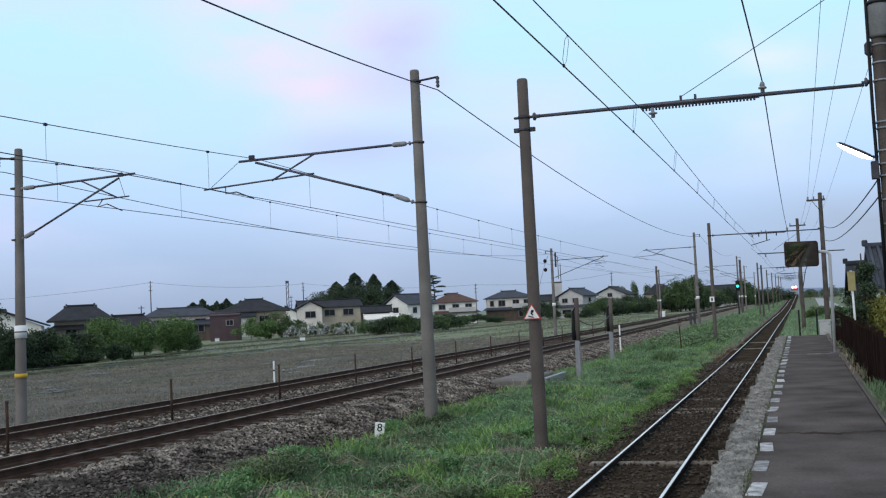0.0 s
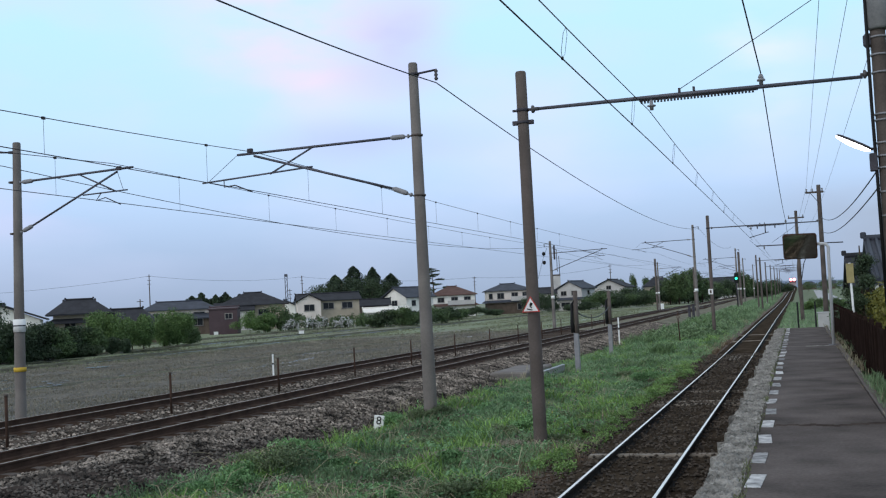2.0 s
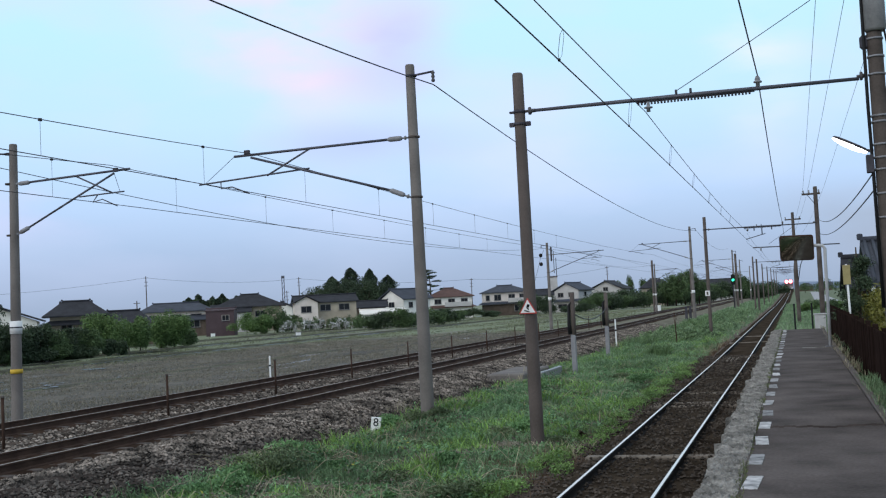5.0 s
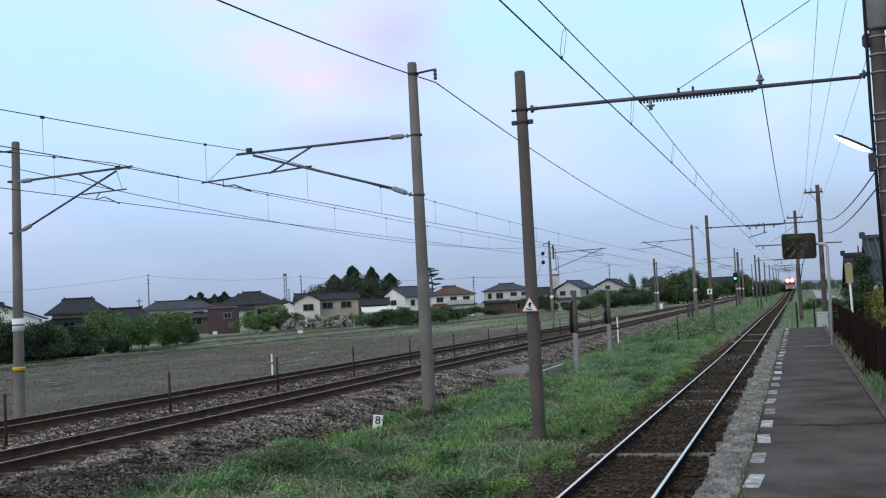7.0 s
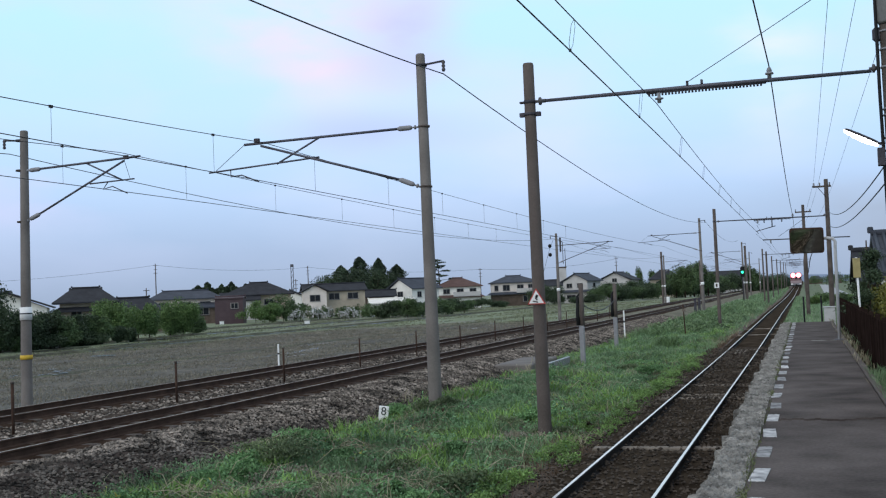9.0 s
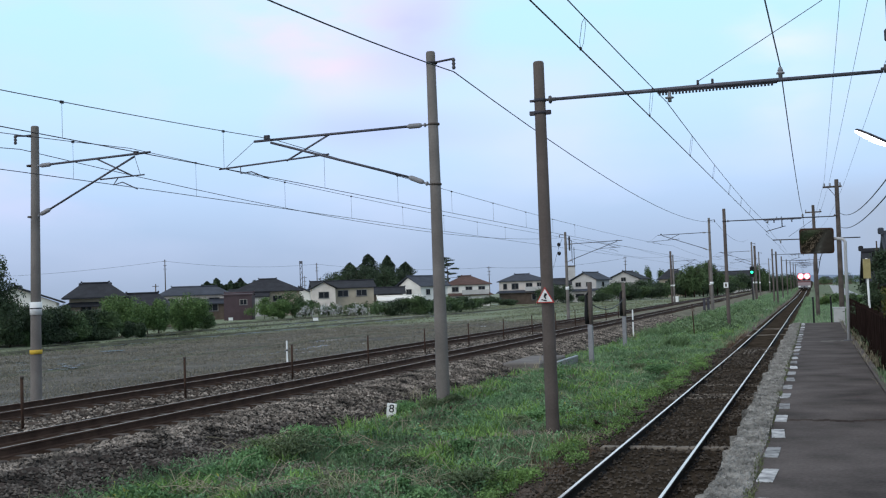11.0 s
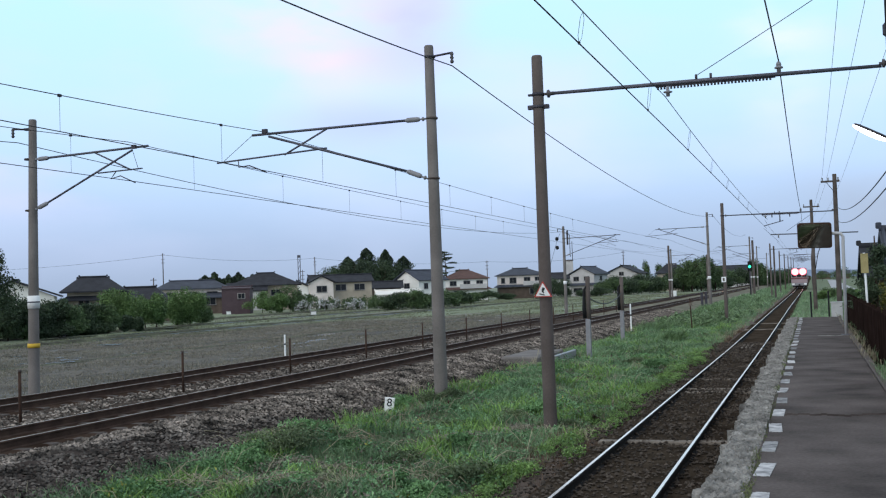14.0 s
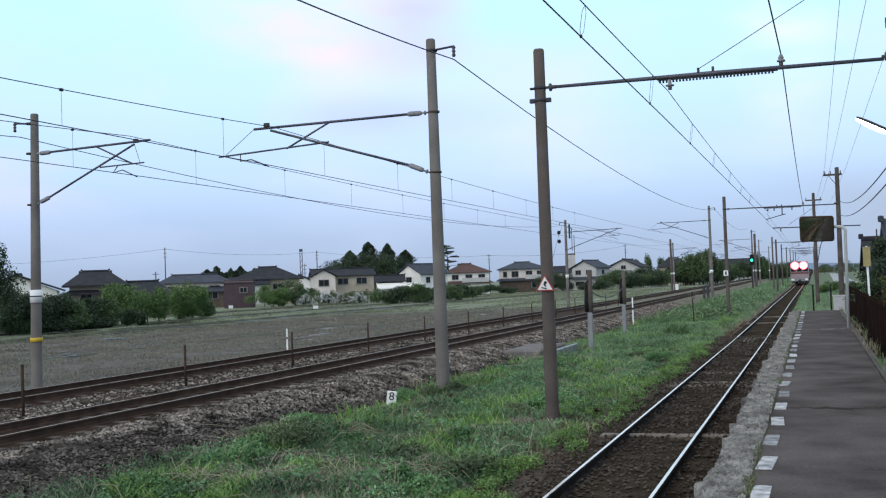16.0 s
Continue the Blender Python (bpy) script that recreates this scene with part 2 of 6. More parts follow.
def part(name, bm, material, parent=None, label=""):
    """Links a bmesh as one mesh object, under a thing or a part."""
    ob = new(name, mesh_of(bm, name) if isinstance(bm, bmesh.types.BMesh) else bm)
    for m in material if isinstance(material, (list, tuple)) else [material]:
        if m is not None and m.name not in [x.name for x in ob.data.materials if x]:
            ob.data.materials.append(m)
    ob.parent = parent
    return tagged(ob, label)


def thing(name, label, category, at=(0, 0, 0), rz=0.0, group="", kind=""):
    ob = new(name)
    ob.empty_display_size = 0.2
    ob.matrix_basis = pose(*at, 0, 0, rz)
    return tagged(ob, label, category, group, kind)


def box(bm, lo, hi, bevel=0.0, m=None):
    r = bmesh.ops.create_cube(bm, size=1)
    vs = r["verts"]
    for v in vs:
        v.co = Vector([lo[i] + (v.co[i] + 0.5) * (hi[i] - lo[i]) for i in range(3)])
    if bevel:
        es = list({e for v in vs for e in v.link_edges})
        r2 = bmesh.ops.bevel(bm, geom=es, offset=bevel, segments=1, affect="EDGES", profile=0.5)
        vs = list({v for f in r2["faces"] for v in f.verts} | {v for v in vs if v.is_valid})
    if m is not None:
        bmesh.ops.transform(bm, matrix=m, verts=vs)
    return bm


def boxed(lo, hi, bevel=0.0, m=None):
    return box(bmesh.new(), lo, hi, bevel, m)


def tube(bm, pts, radii, n=10, caps=True):
    """A tube through points; radii one number or one a point."""
    pts = [Vector(p) for p in pts]
    if not isinstance(radii, (list, tuple)):
        radii = [radii] * len(pts)
    rings, side = [], None
    for i, p in enumerate(pts):
        d = (pts[min(i + 1, len(pts) - 1)] - pts[max(i - 1, 0)]).normalized()
        if side is None:
            side = d.cross(Vector((0, 0, 1)))
            if side.length < 1e-3:
                side = d.cross(Vector((0, 1, 0)))
        side = (side - d * side.dot(d)).normalized()
        up = side.cross(d)
        rings.append([bm.verts.new(p + radii[i] * (math.cos(a) * side + math.sin(a) * up))
                      for a in [2 * math.pi * k / n for k in range(n)]])
    for a, c in zip(rings, rings[1:]):
        for k in range(n):
            f = bm.faces.new((a[k], a[(k + 1) % n], c[(k + 1) % n], c[k]))
            f.smooth = n > 5
    if caps:
        bm.faces.new(rings[0][::-1])
        bm.faces.new(rings[-1])
    bmesh.ops.recalc_face_normals(bm, faces=bm.faces[:])
    return bm


def tubed(pts, radii, n=10):
    return tube(bmesh.new(), pts, radii, n)


def soup(name, verts, faces, material, parent=None, label=""):
    me = bpy.data.meshes.new(name)
    me.from_pydata(verts if isinstance(verts, list) else verts.tolist(), [], faces if isinstance(faces, list) else faces.tolist())
    me.update()
    return part(name, me, material, parent, label)


def sagging(a, c, sag, n=14):
    a, c = Vector(a), Vector(c)
    return [a.lerp(c, k / n) - Vector((0, 0, sag * 4 * (k / n) * (1 - k / n))) for k in range(n + 1)]


def wire(name, label, pts, r, material=None, group="overhead wires"):
    ob = part(name, tubed(pts, r, 5), material or M_WIRE)
    return tagged(ob, label, "wire", group)


def spot(bearing, dist):
    """Plan place at a bearing (degrees left of +y) and distance from the camera's stand."""
    a = radians(bearing)
    return (-math.sin(a) * dist, math.cos(a) * dist)


# ---------------------------------------------------------------- ground and beds
def main_x(y):
    """Middle line of the main line's near track."""
    return -12.4 - 0.008 * max(0, y - 70)


def near_z(y):
    """Rail level of the platform track: a slight dip, then a climb far off."""
    t = min(360.0, max(0.0, y - 172))
    dip = min(1.0, max(0.0, (y - 12) / 30)) * min(1.0, max(0.0, (170 - y) / 90))
    return 0.0086 * (math.sqrt(t * t + 400) - 20) - 0.12 * dip


def near_x(y):
    """Middle line of the platform track."""
    return -2.33 + 0.0028 * min(max(0, y - 90), 300)


def main_rise(y):
    return max(0.0, near_z(y)) * 0.05


FIELD = -0.5


def ground_z(x, y):
    dx = x - (main_x(y) + 12.4)
    n = noise.noise((x * 0.35, y * 0.35, 0)) * 0.07 + noise.noise((x * 1.3, y * 1.3, 5)) * 0.03
    if dx < -20.2:
        z = FIELD + n * 0.6
    elif dx < -18.6:
        z = FIELD + (dx + 20.2) / 1.6 * 0.45
    elif dx < -10.6:
        z = -0.05
    elif dx < -9.0:
        z = -0.05 - (dx + 10.6) / 1.6 * 0.25
    elif x < -3.9:
        z = -0.30 + n * 1.5 + max(0, noise.noise((x * 1.2, y * 0.9, 11))) * 0.28 + 0.32 * math.exp(-((x + 8.2) ** 2 / 1.2 + (y - 16.6) ** 2 / 1.6))
    elif x < -3.4:
        z = -0.25 + n
    elif x < -0.6:
        z = -0.34 if x < -1.3 or y < 46 else -0.2 + n
    elif x < 2.0:
        z = -0.25 + n if y > 46 else -0.4
    else:
        z = 0.1 + n if y < 46 else -0.2 + n
    if y > 150:
        low = main_rise(y) * min(1, max(0, (dx + 20.2) / 4)) * min(1, max(0, (-3.0 - x) / 2))
        z += max(low, near_z(y) * min(1, max(0, (x + 7.5) / 3.5)) * min(1, max(0, 1 - (x + 0.2) / 3)))
    return z


def axis(stops):
    out = []
    for a, c, step in stops:
        out += list(np.arange(a, c - 1e-6, step))
    return out + [stops[-1][1]]


xs = axis([(-3000, -600, 400), (-600, -120, 40), (-120, -40, 8), (-40, -22, 2), (-22, -18, 0.4), (-18, -11, 1.5), (-11, -3, 0.35), (-3, 3, 0.5), (3, 30, 3), (30, 150, 20), (150, 3000, 400)])
ys = axis([(-300, -40, 40), (-40, 5, 5), (5, 70, 0.5), (70, 160, 3), (160, 400, 12), (400, 1000, 50), (1000, 4800, 400)])
gv = [(x, y, ground_z(x, y)) for y in ys for x in xs]
nx = len(xs)
gf = [(j * nx + i, j * nx + i + 1, (j + 1) * nx + i + 1, (j + 1) * nx + i) for j in range(len(ys) - 1) for i in range(nx - 1)]
ground = soup("ground", gv, gf, M_GROUND)
tagged(ground, "grassy verge and bare wet paddy fields reaching the horizon", "ground", kind="structure")
for p in ground.data.polygons:
    p.use_smooth = True


def stone_edge(y):
    """Where the clean crushed stone ends and bare dark soil begins, from the middle of the near track."""
    # Drawn in close to the camera: dark ground there paints the lens's corner darkening.
    return min(2.75, max(1.5, 1.6 + (y - 15.0) * 0.17)) + 0.35 * noise.noise((y * 0.7, 8, 0))


def bed(name, label, profile, y0, y1, step, xf, zf, material, rough_amp, foot=None):
    """A ballast bed: a cross profile of (x, z) drawn along the line, with an uneven surface."""
    yy = axis([(y0, min(y1, 80), step), (min(y1, 80), y1, step * 8)]) if y1 > 80 else axis([(y0, y1, step)])
    v, f, k = [], [], len(profile)
    for y in yy:
        for i, (x, z) in enumerate(profile):
            a = 0 if i in (0, k - 1) else rough_amp
            v.append((x + xf(y), y, z + zf(y) + a * noise.noise((x * 3.1, y * 3.1, 0)) + a * 0.6 * noise.noise((x * 9, y * 9, 3))))
    for j in range(len(yy) - 1):
        for i in range(k - 1):
            f.append((j * k + i, j * k + i + 1, (j + 1) * k + i + 1, (j + 1) * k + i))
    ob = tagged(soup(name, v, f, material), label, "track bed", kind="structure")
    if foot:
        for m in (foot, M_GROUND, M_BALLAST_F):
            ob.data.materials.append(m)
        for p in ob.data.polygons:
            if p.center.x - xf(p.center.y) > stone_edge(p.center.y):
                p.material_index = 1 if p.center.y < 46 else 2
            elif p.center.y > 78:
                p.material_index = 3
    return ob


def fine_profile(pts, n):
    out = []
    for (a, b_), (c, d) in zip(pts, pts[1:]):
        out += [(a + (c - a) * k / n, b_ + (d - b_) * k / n) for k in range(n)]
    return out + [pts[-1]]


bed("main_track_bed", "brown-grey crushed stone bed of the double track", fine_profile([(-8.3, -0.55), (-6.0, 0.11), (-4.1, 0.11), (-2.2, 0.11), (0, 0.11), (1.7, 0.11), (3.5, -0.35)], 6), 0, 700, 0.5, main_x, main_rise, M_BALLAST, 0.05, M_SOIL_SHADE)
bed("platform_track_bed", "dark oil-stained earth and stone track bed", fine_profile([(-1.45, -0.40), (-1.0, -0.15), (0, -0.13), (1.0, -0.15), (1.5, -0.35)], 4), -12, 700, 0.4, near_x, near_z, M_BED, 0.035)


# Darker brown strip of bed between each pair of rails.
M_BROWNBED = mat("dark_brown_ballast", (0.050, 0.034, 0.026), 0.95, 0, 0.45, 1.2, 25, 1.0, None, None, 0.0)
for off in (0.0, -4.1):
    bed("main_track_bed", "dark brown ballast between the rails", fine_profile([(off - 0.95, 0.10), (off - 0.8, 0.150), (off, 0.150), (off + 0.8, 0.150), (off + 0.95, 0.10)], 2), 0, 690, 0.6, main_x, main_rise, M_BROWNBED, 0.012)


def rail_mesh(y0, y1, step, xf, zf):
    """A flat-bottomed rail: dark foot and web, bright running head."""
    prof = [(-0.065, -0.153), (-0.065, -0.140), (-0.012, -0.120), (-0.010, -0.040), (-0.032, -0.030), (-0.032, -0.010), (-0.020, 0.0),
            (0.020, 0.0), (0.032, -0.010), (0.032, -0.030), (0.010, -0.040), (0.012, -0.120), (0.065, -0.140), (0.065, -0.153)]
    bm = bmesh.new()
    prev = None
    for y in axis([(y0, y1, step)]):
        ring = [bm.verts.new((x + xf(y), y, z + zf(y))) for x, z in prof]
        if prev:
            for i in range(len(prof) - 1):
                bm.faces.new((prev[i], prev[i + 1], ring[i + 1], ring[i])).material_index = 1 if i == 6 else 0
        prev = ring
    bmesh.ops.recalc_face_normals(bm, faces=bm.faces[:])
    return bm


def track(label, xf, zf, head, side, y0=-12, step=4.0):
    t = thing("railway_track", label, "railway track", kind="structure")
    for s in (-1, 1):
        part("rail", rail_mesh(y0, 690, step, lambda y, s=s: xf(y) + s * 0.566, zf), [side, head], t)
    return t


platform_track = track("single track with polished rails and half-buried sleepers", near_x, near_z, M_SHINE, M_RAIL_DARK)
main_near = track("near track of the main line with rusty rails", main_x, lambda y: 0.30 + main_rise(y), M_DULL, M_RUST)
main_far = track("far track of the main line with rusty rails", lambda y: main_x(y) - 4.1, lambda y: 0.30 + main_rise(y), M_DULL, M_RUST)
for t_, cx, z0 in ((main_near, main_x, 0.152), (main_far, lambda y: main_x(y) - 4.1, 0.152)):
    me = mesh_of(boxed((-0.88, -0.11, -0.09), (0.88, 0.11, 0.0), 0.015), "sleeper")
    for k in range(110):
        y = 6 + 0.62 * k
        part("sleeper", me, M_CONC_D, t_).matrix_basis = pose(cx(y), y, z0)
me = mesh_of(boxed((-1.02, -0.11, -0.10), (1.02, 0.11, 0.0), 0.02), "sleeper")
for y in (17.6, 25.8, 26.5, 29.2, 45.6, 58.5, 66.0):
    part("sleeper", me, M_SLEEPER, platform_track).matrix_basis = pose(-2.33, y, -0.10 + near_z(y), 0, 0, random.uniform(-1, 1))
for k in range(3):
    part("check_plate", boxed((-0.045, -1.1, 0), (0.045, 1.1, 0.03), 0.008), M_SLEEPER, platform_track).matrix_basis = pose(-2.50 + 0.15 * k, 42.6, -0.155)

# ---------------------------------------------------------------- platform
platform = thing("platform", "low railway platform with worn asphalt and crumbling coping stones", "platform", kind="structure")
part("deck", boxed((-0.530, -14, -0.4), (0.86, 43.2, 0.87), 0.02), M_ASPH, platform)
part("wall_face", boxed((-0.79, -14, -0.4), (-0.532, 43.2, 0.74), 0.01), M_CONC, platform)
part("rear_kerb", boxed((0.86, 3, -0.2), (0.97, 43.2, 0.89), 0.015), M_CONC, platform)


def rough_block(lx, ly, lz, seed, amp):
    bm = bmesh.new()
    bmesh.ops.create_grid(bm, x_segments=18, y_segments=46, size=0.5)
    for v in bm.verts:
        v.co.x *= lx
        v.co.y *= ly
        p = (v.co.x * 7 + seed * 3.1, v.co.y * 7, seed)
        v.co.z = noise.noise(p) * amp * 0.4 + noise.noise((v.co.x * 26, v.co.y * 26, seed)) * amp * 0.8 + noise.noise((v.co.x * 55, v.co.y * 55, seed + 4)) * amp * 0.7
        if v.co.x < -lx * 0.49:
            v.co.x += noise.noise((v.co.y * 9, seed, 2)) * amp * 3.4 + 0.02
            v.co.z -= 0.03
    r = bmesh.ops.extrude_edge_only(bm, edges=[e for e in bm.edges if e.is_boundary])
    for v in [g for g in r["geom"] if isinstance(g, bmesh.types.BMVert)]:
        v.co.z = -lz
    bmesh.ops.recalc_face_normals(bm, faces=bm.faces[:])
    return bm


stones = [mesh_of(rough_block(0.315, 0.93, 0.14, k, 0.045), "coping_stone") for k in range(6)]
for k in range(57):
    ob = part("coping_stone", stones[k % 6], M_EDGE, platform)
    ob.matrix_basis = pose(-0.655 + random.uniform(-0.012, 0.012), -10 + 0.94 * k, 0.875 + random.uniform(-0.01, 0.01), 0, 0, random.uniform(-1, 1))


def chipped(seed):
    """A painted oblong with a worn, uneven outline."""
    bm = bmesh.new()
    ring = []
    for k in range(40):
        a = 2 * math.pi * k / 40
        ca, sa = math.cos(a), math.sin(a)
        q = 1 / max(abs(ca), abs(sa))
        n = 1 - 0.16 * max(0, noise.noise((ca * 2.3 + seed * 5, sa * 2.3, seed))) - 0.05 * abs(noise.noise((ca * 9, sa * 9, seed)))
        ring.append((0.064 * ca * q * n, 0.31 * sa * q * n))
    top = [bm.verts.new((x, y, 0.006)) for x, y in ring]
    low = [bm.verts.new((x, y, 0.0)) for x, y in ring]
    bm.faces.new(top)
    for k in range(40):
        bm.faces.new((low[k], low[(k + 1) % 40], top[(k + 1) % 40], top[k]))
    return bm


marks = [mesh_of(chipped(k), "edge_mark") for k in range(6)]
for k in range(29):
    part("edge_mark", marks[k % 6], M_MARK, platform).matrix_basis = pose(-0.408 + random.uniform(-0.015, 0.015), 6.5 + 1.285 * k + random.uniform(-0.06, 0.06), 0.871, 0, 0, random.uniform(-3, 3))
# Ragged dark strip paints the shadow line at a step in the asphalt.
for k in range(22):
    x0 = -0.5 + 0.0605 * k
    yc = 12.75 + 0.30 * noise.noise((x0 * 2.2, 2, 0)) + 0.12 * noise.noise((x0 * 9, 5, 0))
    part("patch_edge_shade", boxed((x0, yc - 0.05 - 0.03 * random.random(), 0.868), (x0 + 0.0605, yc + 0.05 + 0.04 * random.random(), 0.872 + 0.004 * random.random())), M_SOIL_SHADE, platform)
for y in (29.6,):
    part("joint_strip", boxed((0.12, y - 0.09, 0.866), (0.84, y + 0.09, 0.875), 0.003), M_EDGE, platform)

# ---------------------------------------------------------------- things at the line side


def insulator(bm, a, c, r, n=4):
    """A ribbed porcelain rod from a to c."""
    a, c = Vector(a), Vector(c)
    pts, rad = [], []
    for k in range(n * 2 + 1):
        pts.append(a.lerp(c, k / (n * 2)))
        rad.append(r if k % 2 else r * (0.55 if n < 4 else 0.8))
    return tube(bm, pts, rad, 10)


def stay_rod(a, c):
    """A forked steel fitting at a, then a finely ribbed porcelain capsule to c."""
    a, c = Vector(a), Vector(c)
    fs = [(0, 0.022), (0.10, 0.022), (0.12, 0.05), (0.18, 0.05), (0.20, 0.02), (0.30, 0.02), (0.32, 0.045), (0.40, 0.058)]
    fs += [(0.42 + 0.05 * k, 0.064 if k % 2 else 0.058) for k in range(10)] + [(0.94, 0.05), (1.0, 0.036)]
    return tubed([a.lerp(c, f) for f, r in fs], [r for f, r in fs], 12)


def mast(name, label, x, y, z0, z1, r0, r1, lean=0.0, group="masts", m=None):
    t = thing(name, label, "mast", (x, y, z0), 0, group)
    part("shaft", tubed([(0, 0, -0.4), (0, 0, 0), (lean, 0, z1 - z0 - 0.03), (lean, 0, z1 - z0)], [r0, r0, r1, r1 * 0.85], 18), m or M_CONC, t)
    return t


def band(t, z, r, h=0.05, m=None, name="clamp_band", x=0.0):
    return part(name, tubed([(x, 0, z - h / 2), (x, 0, z + h / 2)], r, 16), m or M_STEEL_D, t)


def portal(y, zrise, near, right_top=8.0, right_x=1.41):
    """Two masts with a steel pipe beam over the platform track."""
    m = mast("catenary_mast", "grey-brown concrete mast carrying a steel pipe beam", -4.6, y, -0.25 + zrise, 6.62 + zrise, 0.125 if near else 0.105, 0.10 if near else 0.09, group="masts of the platform track")
    band(m, 6.15, 0.112, 0.06)
    if near:
        band(m, 5.92, 0.115, 0.05)
        part("band_lug", boxed((-0.2, -0.035, 5.88), (0.2, 0.035, 5.96), 0.008), M_STEEL_D, m)
        part("band_lug", boxed((-0.19, -0.03, 6.13), (-0.09, 0.03, 6.17), 0.008), M_STEEL_D, m)
    b = thing("mast_beam", "grey steel pipe beam between insulators over the track", "beam", (0, y, zrise), 0, "portal beams")
    part("pipe", tubed([(-4.32, 0, 5.90), (-1.5, 0, 5.885), (1.28, 0, 5.86)], [0.030, 0.041, 0.030], 10), M_STEEL, b)
    for xa, xb in ((-4.49, -4.30), (1.24, 1.40)):
        mid, dz_ = (xa + xb) / 2, 5.90
        part("end_insulator", tubed([(xa, 0, dz_), (mid - 0.035, 0, dz_), (mid - 0.03, 0, dz_), (mid + 0.005, 0, dz_), (mid + 0.03, 0, dz_), (xb, 0, dz_)], [0.026, 0.026, 0.07, 0.075, 0.035, 0.035], 14), M_INS, b)
    if not near:
        part("drop_tube", tubed([(-1.48, 0, 5.88), (-1.48, 0, 5.40)], 0.03, 8), M_STEEL_D, b)
        part("steady_arm", tubed([(-1.30, 0, 5.46), (-1.48, 0, 5.42), (-2.36, 0, 5.20)], 0.022, 8), M_STEEL_D, b)
        for x in (-0.95, -1.9):
            part("clip", boxed((x - 0.03, -0.05, 5.66), (x + 0.03, 0.05, 5.86), 0.008), M_STEEL_D, b)
    bm = bmesh.new()
    for k in range(34):
        tube(bm, [(-2.42 + 0.058 * k, 0, 5.83), (-2.42 + 0.058 * k, 0, 5.79)], 0.018, 6)
    tube(bm, [(-2.45, 0, 5.845), (-0.42, 0, 5.835)], 0.016, 6)
    part("ribbed_stiffener", bm, M_STEEL_D, b)
    for x in (-1.75, -1.5):
        part("clip", boxed((x - 0.02, -0.04, 5.92), (x + 0.02, 0.04, 6.0), 0.005), M_STEEL_D, b)
    part("messenger_insulator", tubed([(-2.25, 0, z) for z in (5.84, 5.76, 5.745, 5.725, 5.715, 5.66)], [0.028, 0.03, 0.08, 0.075, 0.035, 0.035], 14), M_PORC, b)
    part("feeder_insulator", tubed([(-0.36, 0, z) for z in (5.90, 5.97, 5.975, 6.0, 6.02, 6.03, 6.09)], [0.035, 0.035, 0.072, 0.07, 0.035, 0.05, 0.03], 14), M_PORC, b)
    return m, b


for y in (19.6, 64.0, 141.0, 183.0, 218.0, 255.0, 295.0, 335.0):
    portal(y, max(0.0, near_z(y)) + (0.1 if y == 64.0 else 0.0), y < 30)
    if y == 141.0:
        mast("catenary_mast", "plain concrete mast close beside another", -4.18, y + 0.6, -0.25, 6.3, 0.125, 0.10, group="masts of the platform track")
    if y > 64.0:
        mast("catenary_mast", "grey-brown concrete mast carrying a steel pipe beam", 0.42, y, -0.25 + near_z(y), 6.9 + near_z(y), 0.125, 0.10, group="masts of the platform track")

# warning sign and number plate on the masts
sign = thing("warning_sign", "red-edged white triangular warning sign strapped to a mast", "sign", (-4.61, 19.44, 2.28))
bm = bmesh.new()
for s, y_ in ((0.195, 0.0), (0.158, -0.006)):
    vs = [bm.verts.new((s * math.sin(a), y_, s * math.cos(a))) for a in (0, 2.094, -2.094)]
    f = bm.faces.new(vs)
    f.material_index = 0 if y_ == 0.0 else 1
r = bmesh.ops.extrude_face_region(bm, geom=bm.faces[:1])
bmesh.ops.translate(bm, verts=[g for g in r["geom"] if isinstance(g, bmesh.types.BMVert)], vec=(0, 0.006, 0))
part("plate", bm, [M_RED, M_WHITE], sign)
bm = bmesh.new()
box(bm, (-0.035, -0.012, 0.02), (0.012, -0.008, 0.075), 0, pose(0, 0, 0, 0, 25))
box(bm, (-0.012, -0.012, -0.03), (0.012, -0.008, 0.03), 0, pose(0, 0, 0, 0, -38))
box(bm, (-0.055, -0.012, -0.062), (0.045, -0.008, -0.042), 0, pose(0, 0, 0, 0, 14))
part("emblem", bm, M_BLACK, sign)
plate = thing("mast_plate", "small white number plate strapped to a mast", "sign", (-4.66, 63.86, 2.38))
part("plate", boxed((-0.13, -0.01, -0.15), (0.13, 0.01, 0.15), 0.004), M_WHITE, plate)
part("marking", boxed((-0.05, -0.016, -0.09), (0.05, -0.012, 0.09)), M_CONC_D, plate)


